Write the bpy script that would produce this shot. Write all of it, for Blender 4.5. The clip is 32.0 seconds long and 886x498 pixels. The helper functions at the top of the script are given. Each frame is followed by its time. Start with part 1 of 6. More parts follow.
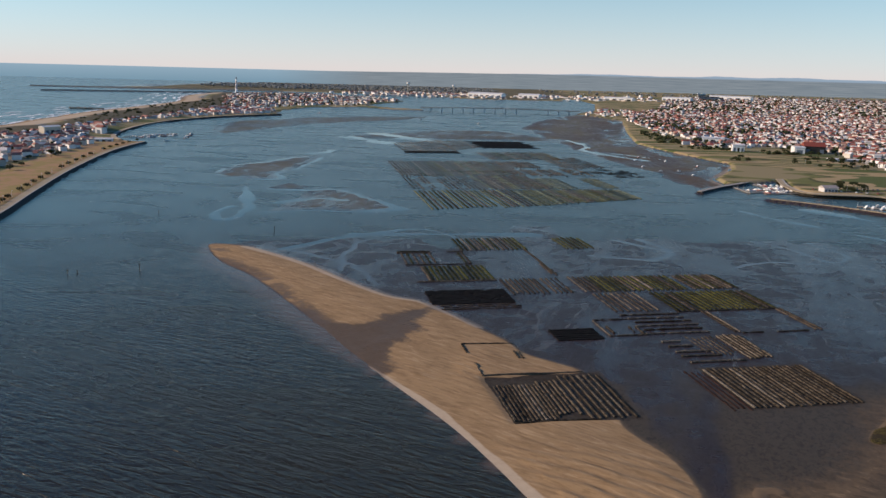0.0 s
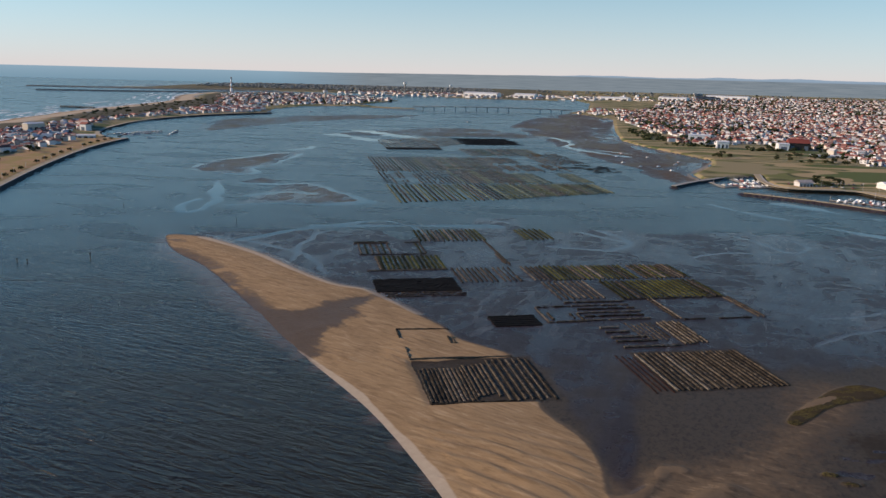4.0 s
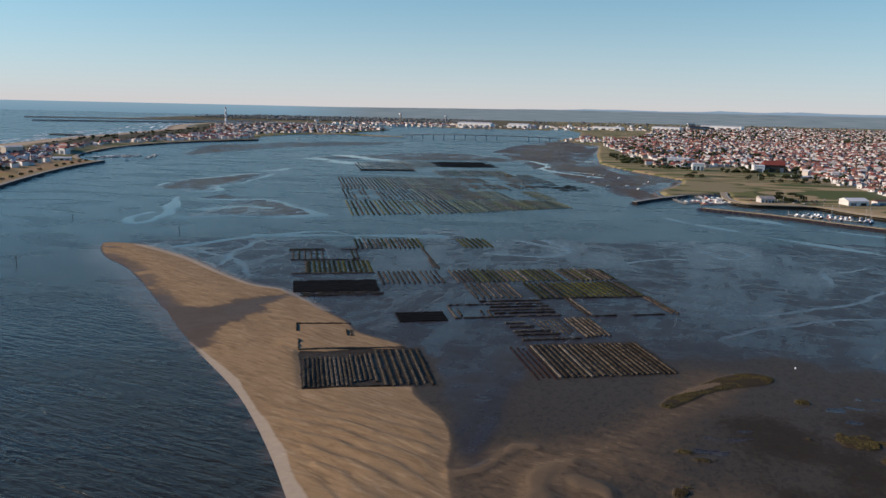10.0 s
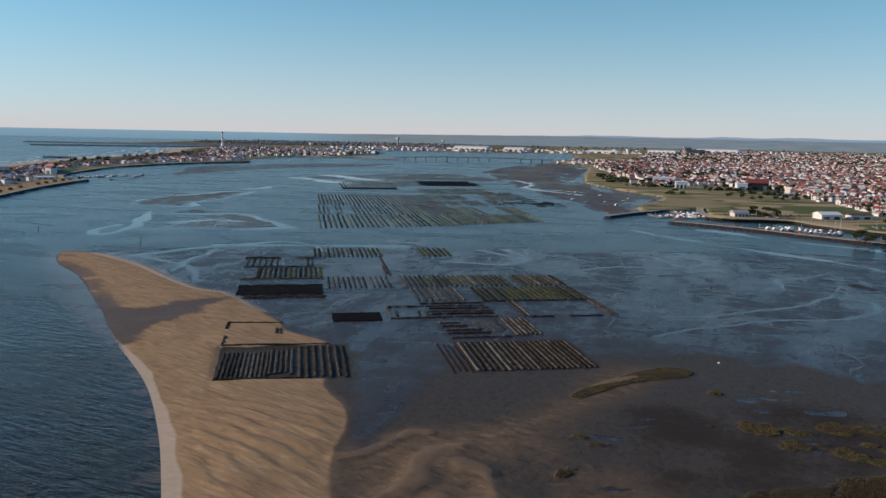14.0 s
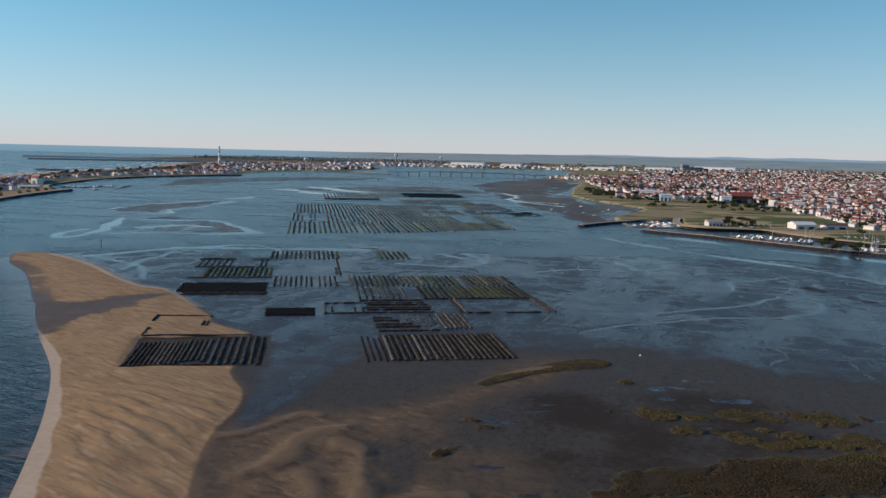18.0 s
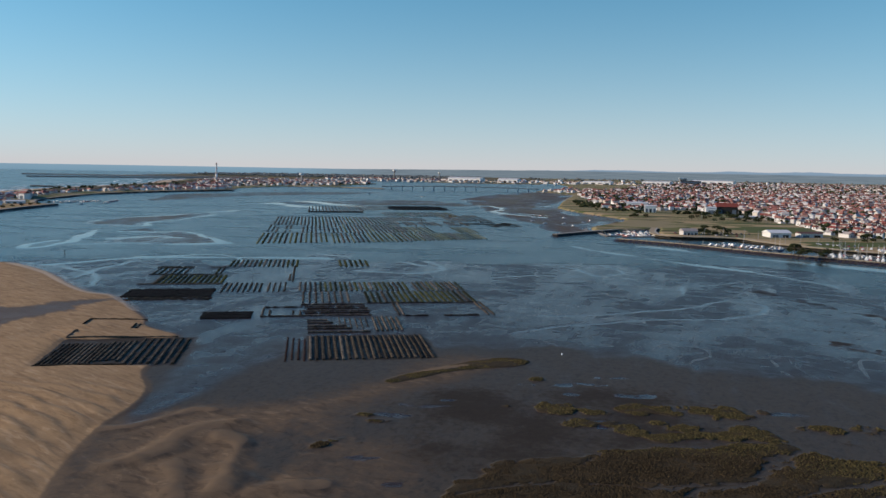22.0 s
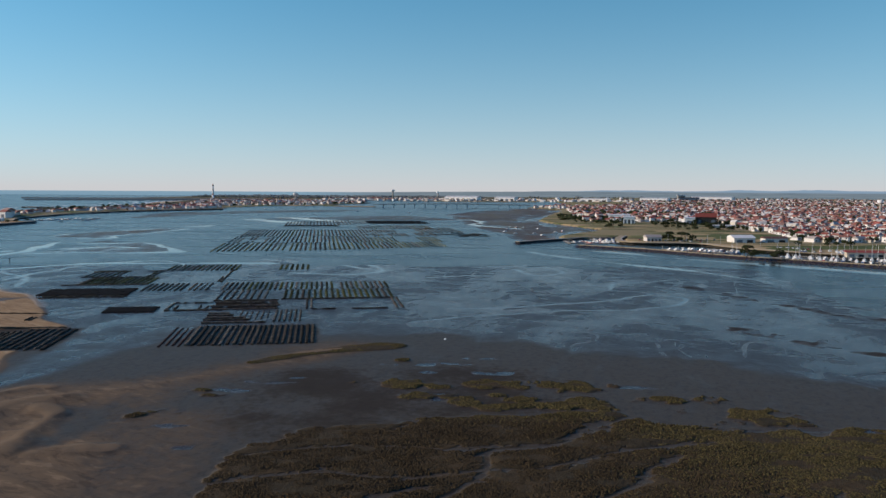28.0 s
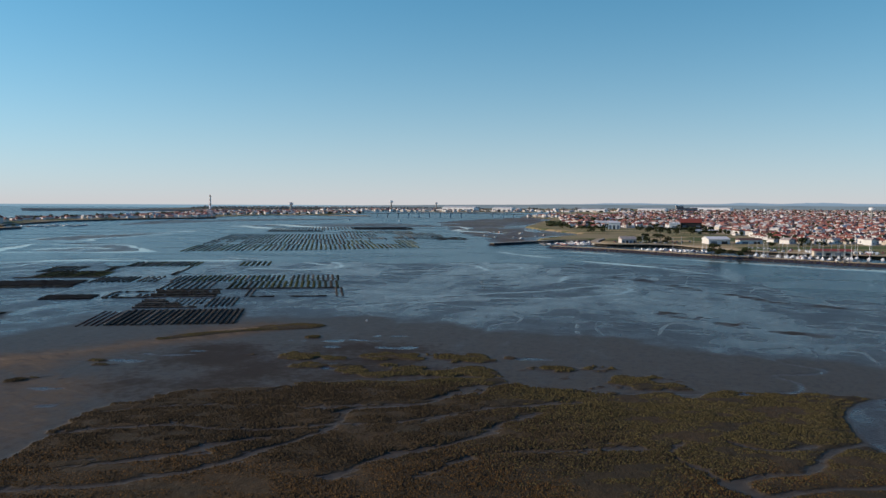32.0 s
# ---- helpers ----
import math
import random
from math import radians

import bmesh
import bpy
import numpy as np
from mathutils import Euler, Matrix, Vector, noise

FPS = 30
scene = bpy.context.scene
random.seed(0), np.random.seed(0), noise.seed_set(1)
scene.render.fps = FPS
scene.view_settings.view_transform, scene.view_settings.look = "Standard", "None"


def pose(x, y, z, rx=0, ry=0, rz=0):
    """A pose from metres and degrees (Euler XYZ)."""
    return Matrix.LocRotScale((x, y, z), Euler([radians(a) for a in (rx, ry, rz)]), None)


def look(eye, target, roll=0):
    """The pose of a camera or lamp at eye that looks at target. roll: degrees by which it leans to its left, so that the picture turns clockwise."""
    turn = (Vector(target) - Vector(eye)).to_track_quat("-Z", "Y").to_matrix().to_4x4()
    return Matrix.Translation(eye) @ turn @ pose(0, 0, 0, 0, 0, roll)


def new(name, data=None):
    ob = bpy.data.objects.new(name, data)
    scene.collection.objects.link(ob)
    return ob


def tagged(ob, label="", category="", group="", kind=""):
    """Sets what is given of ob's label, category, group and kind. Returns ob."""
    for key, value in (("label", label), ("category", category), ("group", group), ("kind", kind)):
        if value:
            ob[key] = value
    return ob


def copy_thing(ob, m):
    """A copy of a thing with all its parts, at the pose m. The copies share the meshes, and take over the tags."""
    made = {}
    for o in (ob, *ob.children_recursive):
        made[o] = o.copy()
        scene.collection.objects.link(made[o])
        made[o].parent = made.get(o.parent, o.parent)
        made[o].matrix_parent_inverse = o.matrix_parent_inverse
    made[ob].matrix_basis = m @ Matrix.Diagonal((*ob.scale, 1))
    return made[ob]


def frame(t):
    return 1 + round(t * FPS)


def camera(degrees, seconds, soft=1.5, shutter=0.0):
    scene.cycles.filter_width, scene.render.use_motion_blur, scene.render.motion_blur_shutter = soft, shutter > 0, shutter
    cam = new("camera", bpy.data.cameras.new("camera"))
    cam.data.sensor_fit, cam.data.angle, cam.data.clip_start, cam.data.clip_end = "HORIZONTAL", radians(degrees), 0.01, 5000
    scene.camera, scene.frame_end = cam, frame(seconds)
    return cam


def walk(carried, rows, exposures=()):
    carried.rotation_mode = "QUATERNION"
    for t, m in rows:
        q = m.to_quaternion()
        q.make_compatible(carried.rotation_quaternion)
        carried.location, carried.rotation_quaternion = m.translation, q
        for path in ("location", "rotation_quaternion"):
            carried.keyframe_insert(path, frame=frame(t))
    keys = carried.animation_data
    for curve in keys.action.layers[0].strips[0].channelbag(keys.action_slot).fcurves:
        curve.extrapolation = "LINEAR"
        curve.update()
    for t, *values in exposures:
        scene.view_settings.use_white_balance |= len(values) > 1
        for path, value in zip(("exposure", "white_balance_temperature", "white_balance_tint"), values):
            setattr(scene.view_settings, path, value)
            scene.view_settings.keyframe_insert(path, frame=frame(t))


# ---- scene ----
EXPOSURE = 0.0
# seconds, eye x y z in metres, yaw, pitch, roll in degrees
ROWS = [
    (0.0, 0.00, 0.00, 105.01, 0.166, -12.606, 1.517),
    (1.0, 5.88, -0.02, 104.98, 0.109, -12.692, 1.603),
    (2.0, 12.44, -0.02, 103.70, 0.174, -12.671, 1.577),
    (2.5, 16.02, 0.12, 102.49, 0.233, -12.617, 1.587),
    (4.5, 29.55, -0.05, 98.25, 0.352, -12.389, 1.453),
    (5.0, 32.64, -0.14, 97.26, 0.368, -11.798, 1.404),
    (5.5, 35.97, -0.48, 96.12, 0.424, -11.232, 1.327),
    (6.0, 39.32, -0.63, 94.84, 0.461, -10.892, 1.292),
    (7.0, 46.05, -0.83, 92.32, 0.481, -10.863, 1.250),
    (8.0, 52.85, -0.93, 90.03, 0.530, -10.658, 1.203),
    (9.0, 59.74, -1.18, 87.51, 0.593, -10.410, 1.241),
    (10.0, 66.60, -1.14, 84.90, 0.680, -10.158, 1.337),
    (11.0, 73.40, -1.38, 82.50, 0.727, -9.803, 1.429),
    (12.0, 80.49, -2.05, 80.10, 0.822, -9.330, 1.477),
    (13.0, 87.31, -2.13, 77.92, 0.863, -8.854, 1.386),
    (14.0, 94.40, -2.48, 75.13, 0.949, -8.309, 1.185),
    (14.5, 97.93, -2.53, 73.83, 0.987, -8.110, 1.119),
    (16.5, 112.11, -1.46, 68.69, 1.119, -7.451, 1.333),
    (17.0, 115.59, -1.47, 67.82, 1.153, -7.309, 1.383),
    (18.0, 122.54, -1.79, 66.28, 1.223, -7.009, 1.435),
    (19.0, 129.31, -2.27, 65.50, 1.258, -6.756, 1.395),
    (20.0, 136.49, -2.53, 64.10, 1.382, -6.410, 1.245),
    (21.0, 143.48, -2.76, 62.86, 1.447, -6.117, 1.214),
    (22.0, 150.45, -2.40, 61.50, 1.564, -5.850, 1.065),
    (23.0, 157.57, -2.36, 60.20, 1.699, -5.583, 1.114),
    (24.0, 164.79, -1.37, 58.07, 1.872, -5.231, 0.906),
    (25.0, 171.81, -0.77, 56.49, 1.946, -4.900, 0.739),
    (25.5, 175.06, -0.85, 55.53, 1.961, -4.800, 0.680),
    (27.5, 188.79, -0.22, 50.76, 2.064, -4.376, 0.398),
    (28.0, 192.23, -0.35, 49.58, 2.133, -4.283, 0.388),
    (29.0, 199.14, -0.42, 47.06, 2.219, -4.043, 0.321),
    (30.0, 205.98, -0.46, 44.63, 2.287, -3.822, 0.325),
    (31.0, 212.61, -0.34, 42.20, 2.373, -3.632, 0.366),
    (32.0, 219.46, -0.72, 39.42, 2.424, -3.350, 0.334),
]
cam = camera(58.0, 32.0, soft=1.5)
walk(cam, [(t, pose(x, y, z, 90 + pitch, 0, yaw) @ pose(0, 0, 0, 0, 0, roll)) for t, x, y, z, yaw, pitch, roll in ROWS],
     exposures=[(0.0, EXPOSURE + 0.28, 7150, 17), (6.0, EXPOSURE + 0.18, 7000, 16), (13.0, EXPOSURE + 0.05, 6700, 13), (19.0, EXPOSURE + 0.04, 6620, 12),
                (32.0, EXPOSURE + 0.06, 6600, 12)])

# ---------------------------------------------------------------- light
SUN_ELEV, SUN_AZ = 21.0, -88.0      # degrees above the horizon; degrees from +y towards +x
to_sun = Vector((math.sin(radians(SUN_AZ)) * math.cos(radians(SUN_ELEV)),
                 math.cos(radians(SUN_AZ)) * math.cos(radians(SUN_ELEV)), math.sin(radians(SUN_ELEV))))
sun = new("sun", bpy.data.lights.new("sun", "SUN"))
sun.data.energy, sun.data.angle, sun.data.color = 4.4, radians(0.53), (1.0, 0.84, 0.67)
sun.matrix_world = look(to_sun * 100, (0, 0, 0))

world = bpy.data.worlds.new("sky")
scene.world = world
world.use_nodes = True


def build_sky():
    nt = world.node_tree
    nt.nodes.clear()
    N, L = nt.nodes.new, nt.links.new
    out, bg = N("ShaderNodeOutputWorld"), N("ShaderNodeBackground")
    sky = N("ShaderNodeTexSky")
    sky.sky_type, sky.sun_disc = "NISHITA", False
    sky.sun_elevation, sky.sun_rotation = radians(SUN_ELEV), radians(SUN_AZ)
    sky.air_density, sky.dust_density, sky.ozone_density, sky.altitude = 1.1, 0.1, 2.0, 300
    bg.inputs["Strength"].default_value = 0.118

    def math_node(op, a, b=None, c=None, clamp=False):
        n = N("ShaderNodeMath")
        n.operation, n.use_clamp = op, clamp
        for i, v in enumerate((a, b, c)):
            if v is None:
                continue
            if isinstance(v, (int, float)):
                n.inputs[i].default_value = v
            else:
                L(v, n.inputs[i])
        return n.outputs[0]

    def mix(f, a, b):
        n = N("ShaderNodeMix")
        n.data_type = "RGBA"
        for sock, v in ((n.inputs[0], f), (n.inputs[6], a), (n.inputs[7], b)):
            if isinstance(v, (int, float)):
                sock.default_value = v
            elif isinstance(v, tuple):
                sock.default_value = (*v, 1)
            else:
                L(v, sock)
        return n.outputs[2]

    # beyond the ground sheet, painted into the sky with haze in their colours: the sea to the west, the hazy plain and
    # low hills to the east
    tc, xyz = N("ShaderNodeTexCoord"), N("ShaderNodeSeparateXYZ")
    L(tc.outputs["Generated"], xyz.inputs[0])
    x, y, z = xyz.outputs
    az = math_node("ARCTAN2", x, y)
    noise_t = N("ShaderNodeTexNoise")
    noise_t.inputs["Scale"].default_value = 9.0
    noise_t.inputs["Detail"].default_value = 5.0
    flat = N("ShaderNodeCombineXYZ")
    L(az, flat.inputs[0])
    L(flat.outputs[0], noise_t.inputs["Vector"])
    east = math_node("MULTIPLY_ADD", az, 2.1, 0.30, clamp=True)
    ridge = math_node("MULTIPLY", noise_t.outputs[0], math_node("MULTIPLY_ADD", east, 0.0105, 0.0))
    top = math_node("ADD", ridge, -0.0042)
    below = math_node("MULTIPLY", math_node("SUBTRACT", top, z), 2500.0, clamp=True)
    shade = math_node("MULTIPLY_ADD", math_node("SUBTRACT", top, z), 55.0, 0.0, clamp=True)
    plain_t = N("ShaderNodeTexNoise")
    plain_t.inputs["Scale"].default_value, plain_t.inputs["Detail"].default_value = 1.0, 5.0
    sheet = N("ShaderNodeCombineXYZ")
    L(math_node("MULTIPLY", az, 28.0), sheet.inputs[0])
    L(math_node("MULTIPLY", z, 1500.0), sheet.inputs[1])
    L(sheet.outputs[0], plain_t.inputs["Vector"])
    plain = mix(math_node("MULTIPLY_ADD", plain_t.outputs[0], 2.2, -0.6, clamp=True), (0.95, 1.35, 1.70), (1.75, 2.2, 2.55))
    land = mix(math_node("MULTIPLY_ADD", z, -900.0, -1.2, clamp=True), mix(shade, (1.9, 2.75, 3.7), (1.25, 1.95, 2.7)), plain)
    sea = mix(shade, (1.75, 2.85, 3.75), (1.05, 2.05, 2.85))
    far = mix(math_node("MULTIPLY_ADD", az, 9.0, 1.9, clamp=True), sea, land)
    tone = N("ShaderNodeHueSaturation")
    tone.inputs["Saturation"].default_value = 1.36
    lift = N("ShaderNodeMapping")
    lift.inputs["Location"].default_value = (0, 0, 0.14)
    L(tc.outputs["Generated"], lift.inputs["Vector"])
    L(lift.outputs[0], sky.inputs["Vector"])
    L(sky.outputs[0], tone.inputs["Color"])
    haze = math_node("MULTIPLY", math_node("POWER", 2.718, math_node("MULTIPLY", math_node("MAXIMUM", z, 0.0), -12.0)), 0.97, clamp=True)
    tint = N("ShaderNodeMix")
    tint.data_type, tint.blend_type = "RGBA", "MULTIPLY"
    tint.inputs[0].default_value = 1.0
    tint.inputs[7].default_value = (1.36, 1.545, 1.265, 1)
    L(tone.outputs[0], tint.inputs[6])
    high = math_node("MULTIPLY_ADD", z, 3.6, -0.88, clamp=True)
    deep = N("ShaderNodeMix")
    deep.data_type, deep.blend_type = "RGBA", "MULTIPLY"
    L(high, deep.inputs[0])
    L(tint.outputs[2], deep.inputs[6])
    deep.inputs[7].default_value = (0.60, 0.57, 0.90, 1)
    clear = mix(haze, deep.outputs[2], (4.85, 4.9, 5.05))
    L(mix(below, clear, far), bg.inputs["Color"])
    L(bg.outputs[0], out.inputs["Surface"])


build_sky()

# ---------------------------------------------------------------- materials
class Nodes:
    """Short hand for building a node material."""

    def __init__(self, name):
        self.mat = bpy.data.materials.new(name)
        self.mat.use_nodes = True
        self.nt = self.mat.node_tree
        self.bsdf = self.nt.nodes["Principled BSDF"]

    def node(self, kind):
        return self.nt.nodes.new(kind)

    def put(self, sock, v):
        if isinstance(v, (int, float)):
            sock.default_value = v
        elif isinstance(v, tuple):
            sock.default_value = (*v, 1.0) if len(v) == 3 and sock.type == "RGBA" else v
        else:
            self.nt.links.new(v, sock)

    def math(self, op, a, b=None, c=None, clamp=False):
        n = self.node("ShaderNodeMath")
        n.operation, n.use_clamp = op, clamp
        for i, v in enumerate((a, b, c)):
            if v is not None:
                self.put(n.inputs[i], v)
        return n.outputs[0]

    def mix(self, f, a, b):
        n = self.node("ShaderNodeMix")
        n.data_type = "RGBA"
        self.put(n.inputs[0], f)
        self.put(n.inputs[6], a)
        self.put(n.inputs[7], b)
        return n.outputs[2]

    def lerp(self, f, a, b):
        n = self.node("ShaderNodeMix")
        n.data_type = "FLOAT"
        self.put(n.inputs[0], f)
        self.put(n.inputs[2], a)
        self.put(n.inputs[3], b)
        return n.outputs[0]

    def position(self, scale=(1, 1, 1), turn=0.0):
        g = self.node("ShaderNodeNewGeometry")
        m = self.node("ShaderNodeMapping")
        self.nt.links.new(g.outputs["Position"], m.inputs["Vector"])
        m.vector_type = "TEXTURE"
        m.inputs["Scale"].default_value = tuple(1 / s for s in scale)
        m.inputs["Rotation"].default_value = (0, 0, radians(turn))
        return m.outputs[0]

    def noise(self, scale, detail=4.0, rough=0.55, vector=None, distortion=0.0):
        n = self.node("ShaderNodeTexNoise")
        self.put(n.inputs["Vector"], vector if vector is not None else self.position())
        n.inputs["Scale"].default_value, n.inputs["Detail"].default_value = scale, detail
        n.inputs["Roughness"].default_value, n.inputs["Distortion"].default_value = rough, distortion
        return n.outputs[0]

    def step(self, v, lo, hi):
        n = self.node("ShaderNodeMapRange")
        n.interpolation_type = "SMOOTHSTEP"
        self.put(n.inputs[0], v)
        n.inputs[1].default_value, n.inputs[2].default_value = lo, hi
        return n.outputs[0]

    def attr(self, name):
        a = self.node("ShaderNodeAttribute")
        a.attribute_name = name
        return a.outputs["Fac"]

    def random(self):
        return self.node("ShaderNodeObjectInfo").outputs["Random"]

    def island(self):
        return self.node("ShaderNodeNewGeometry").outputs["Random Per Island"]

    def bump(self, height, strength=0.5, distance=0.1, normal=None):
        n = self.node("ShaderNodeBump")
        self.put(n.inputs["Height"], height)
        self.put(n.inputs["Strength"], strength)
        n.inputs["Distance"].default_value = distance
        if normal is not None:
            self.put(n.inputs["Normal"], normal)
        return n.outputs[0]

    def done(self, color, rough=0.7, normal=None, metal=0.0, spec=0.5, ior=1.5):
        self.put(self.bsdf.inputs["IOR"], ior)
        self.put(self.bsdf.inputs["Base Color"], color)
        self.put(self.bsdf.inputs["Roughness"], rough)
        self.put(self.bsdf.inputs["Metallic"], metal)
        self.put(self.bsdf.inputs["Specular IOR Level"], spec)
        if normal is not None:
            self.put(self.bsdf.inputs["Normal"], normal)
        return self.mat


def worn(name, a, b, scale=0.6, rough=0.75, fine=6.0, vary=0.25, per="object", metal=0.0, bump=0.02):
    """A worn surface between two colours: large stains, fine grain, and a shift from piece to piece."""
    n = Nodes(name)
    big, small = n.noise(scale, 5), n.noise(fine, 3)
    f = n.math("MULTIPLY_ADD", small, 0.5, n.math("MULTIPLY", big, 0.6), clamp=True)
    r = n.random() if per == "object" else n.island()
    f = n.math("ADD", f, n.math("MULTIPLY_ADD", r, vary * 2, -vary), clamp=True)
    return n.done(n.mix(f, a, b), n.math("MULTIPLY_ADD", small, 0.2, rough - 0.1), n.bump(small, 0.6, bump), metal, ior=1.5 if metal or rough < 0.6 else 1.1)


def ramp(name, colors, rough=0.75, per="object", grain=0.25, scale=1.2):
    """Pieces that each take one of several colours, with stains."""
    n = Nodes(name)
    r = n.node("ShaderNodeValToRGB")
    n.put(r.inputs[0], n.random() if per == "object" else n.island())
    r.color_ramp.interpolation = "CONSTANT"
    while len(r.color_ramp.elements) < len(colors):
        r.color_ramp.elements.new(0.5)
    for i, c in enumerate(colors):
        r.color_ramp.elements[i].position, r.color_ramp.elements[i].color = i / len(colors), (*c, 1)
    dirt = n.noise(scale, 5)
    dark = n.math("MULTIPLY_ADD", dirt, grain * 2, 1 - grain * 1.5, clamp=True)
    mixer = n.node("ShaderNodeMix")
    mixer.data_type, mixer.blend_type = "RGBA", "MULTIPLY"
    mixer.inputs[0].default_value = 1.0
    n.put(mixer.inputs[6], r.outputs[0])
    tone = n.node("ShaderNodeCombineColor")
    for s in tone.inputs:
        n.put(s, dark)
    n.put(mixer.inputs[7], tone.outputs[0])
    return n.done(mixer.outputs[2], rough, n.bump(dirt, 0.4, 0.03))


def water_material():
    n = Nodes("estuary_water")
    swell = n.noise(1.0, 3, 0.55, n.position((0.11, 0.46, 1), -27.0), 0.7)
    chop = n.noise(1.0, 2, 0.5, n.position((0.6, 1.7, 1), -20.0), 0.3)
    patches = n.noise(0.012, 5, 0.6, n.position((1, 2.2, 1), -8.0), 0.8)
    wind = n.step(patches, 0.38, 0.66)
    height = n.math("ADD", n.math("MULTIPLY", swell, 0.9), n.math("MULTIPLY", chop, 0.2))
    shoal = n.step(n.math("MULTIPLY_ADD", n.math("SUBTRACT", n.noise(0.09, 5, 0.6), 0.5), 0.7, n.attr("shoal")), 0.25, 0.95)
    color = n.mix(shoal, n.mix(wind, (0.018, 0.015, 0.006), (0.022, 0.018, 0.008)), (0.105, 0.072, 0.047))
    rough = n.lerp(wind, 0.23, 0.29)
    return n.done(color, rough, n.bump(height, n.math("MULTIPLY", n.lerp(shoal, n.lerp(wind, 0.8, 1.0), 0.25), n.math("SUBTRACT", 1.0, n.attr("calm"))), 1.15), ior=1.31)


def ground_material():
    n = Nodes("estuary_ground")
    n1 = n.noise(0.05, 6, 0.6)
    n2 = n.noise(0.45, 5, 0.6)
    n3 = n.noise(3.0, 4, 0.6)
    streak = n.noise(0.05, 6, 0.55, n.position((1.1, 0.4, 1), -18.0), 2.0)
    wobble = n.math("MULTIPLY_ADD", n.math("ADD", n1, n2), 0.5, -0.5)

    def mask(name, soft=0.12, amount=0.5):
        v = n.math("MULTIPLY_ADD", wobble, amount, n.attr(name))
        return n.step(v, 0.5 - soft, 0.5 + soft)

    brown, sand, pale = mask("brown", 0.38, 1.1), mask("sand", 0.12, 0.4), mask("pale", 0.15, 0.3)
    # the first mask holds dark weed and the painted shade of the bed floors
    weed_and_shade, marsh, turf, town = mask("weed_and_shade", 0.2, 1.2), mask("marsh", 0.12, 0.5), mask("turf", 0.1, 0.2), mask("town", 0.3, 0.4)
    forest = mask("forest", 0.2, 0.6)
    film = n.step(n.math("MULTIPLY_ADD", n.math("SUBTRACT", streak, 0.5), 0.85, n.attr("film")), 0.10, 0.72)

    mud = n.mix(n2, (0.046, 0.037, 0.026), (0.088, 0.070, 0.050))
    grime = n.noise(0.8, 6, 0.7, n.position((0.8, 0.5, 1), -20.0), 0.8)
    mud = n.mix(n.math("MULTIPLY", n.step(grime, 0.45, 0.66), 0.7), mud, (0.024, 0.019, 0.016))
    mud = n.mix(n.math("MULTIPLY", n.step(n.noise(1.6, 5, 0.7), 0.60, 0.72), 0.5), mud, (0.12, 0.095, 0.08))
    # stretched noise: darker and lighter streaks over the brown ground
    earth_streak = n.noise(0.42, 7, 0.66, n.position((0.35, 0.8, 1), -28.0), 0.9)
    earth = n.mix(n2, (0.100, 0.070, 0.044), (0.185, 0.130, 0.080))
    earth = n.mix(n.math("MULTIPLY", n.step(earth_streak, 0.52, 0.62), 0.6), earth, (0.065, 0.047, 0.032))
    earth = n.mix(n.math("MULTIPLY", n.math("SUBTRACT", 1.0, n.step(earth_streak, 0.36, 0.44)), 0.5), earth, (0.27, 0.19, 0.115))
    col = n.mix(brown, mud, earth)
    silt = mask("silt", 0.25, 1.0)
    col = n.mix(silt, col, n.mix(n2, (0.140, 0.118, 0.068), (0.230, 0.188, 0.112)))
    col = n.mix(n.math("MULTIPLY", weed_and_shade, 0.8), col, n.mix(n2, (0.020, 0.017, 0.013), (0.046, 0.036, 0.027)))
    sandy = n.mix(n.math("MULTIPLY_ADD", n3, 0.4, n.math("MULTIPLY", n1, 0.6)), (0.225, 0.145, 0.072), (0.42, 0.280, 0.152))
    sandy = n.mix(n.math("MULTIPLY", n.step(n.noise(0.11, 5, 0.65, n.position((0.6, 1.4, 1), -30.0), 1.0), 0.46, 0.68), 0.38), sandy, (0.165, 0.098, 0.052))
    # dark and light streaks along the dunes: crest shading put into the sand colour
    lines = n.noise(0.75, 6, 0.62, n.position((0.16, 0.8, 1), -37.0), 0.5)
    sandy = n.mix(n.math("MULTIPLY", n.step(lines, 0.50, 0.66), 0.45), sandy, (0.150, 0.092, 0.046))
    sandy = n.mix(n.math("MULTIPLY", n.math("SUBTRACT", 1.0, n.step(lines, 0.34, 0.46)), 0.45), sandy, (0.47, 0.335, 0.20))
    damp = n.step(n.math("MULTIPLY_ADD", wobble, 1.3, n.attr("damp")), 0.3, 0.75)
    sandy = n.mix(damp, sandy, n.mix(n2, (0.120, 0.086, 0.054), (0.195, 0.135, 0.082)))
    col = n.mix(sand, col, sandy)
    col = n.mix(pale, col, n.mix(n2, (0.38, 0.29, 0.20), (0.52, 0.42, 0.30)))
    rushes = n.mix(n.step(n1, 0.40, 0.62), (0.050, 0.038, 0.019), (0.082, 0.054, 0.025))
    col = n.mix(marsh, col, n.mix(n2, (0.030, 0.023, 0.013), rushes))
    strips = n.noise(0.03, 1.5, 0.5, n.position((0.2, 0.55, 1), -6.0), 0.15)
    fields = n.mix(n.step(strips, 0.465, 0.475), (0.135, 0.145, 0.045), (0.38, 0.28, 0.15))
    fields = n.mix(n.step(strips, 0.555, 0.565), fields, (0.075, 0.105, 0.030))
    fields = n.mix(n.step(strips, 0.41, 0.42), (0.27, 0.22, 0.12), fields)
    hedge = n.math("SUBTRACT", 1.0, n.step(n.math("ABSOLUTE", n.math("SUBTRACT", strips, 0.455)), 0.003, 0.010))
    fields = n.mix(n.math("MULTIPLY", hedge, 0.9), fields, (0.035, 0.042, 0.02))
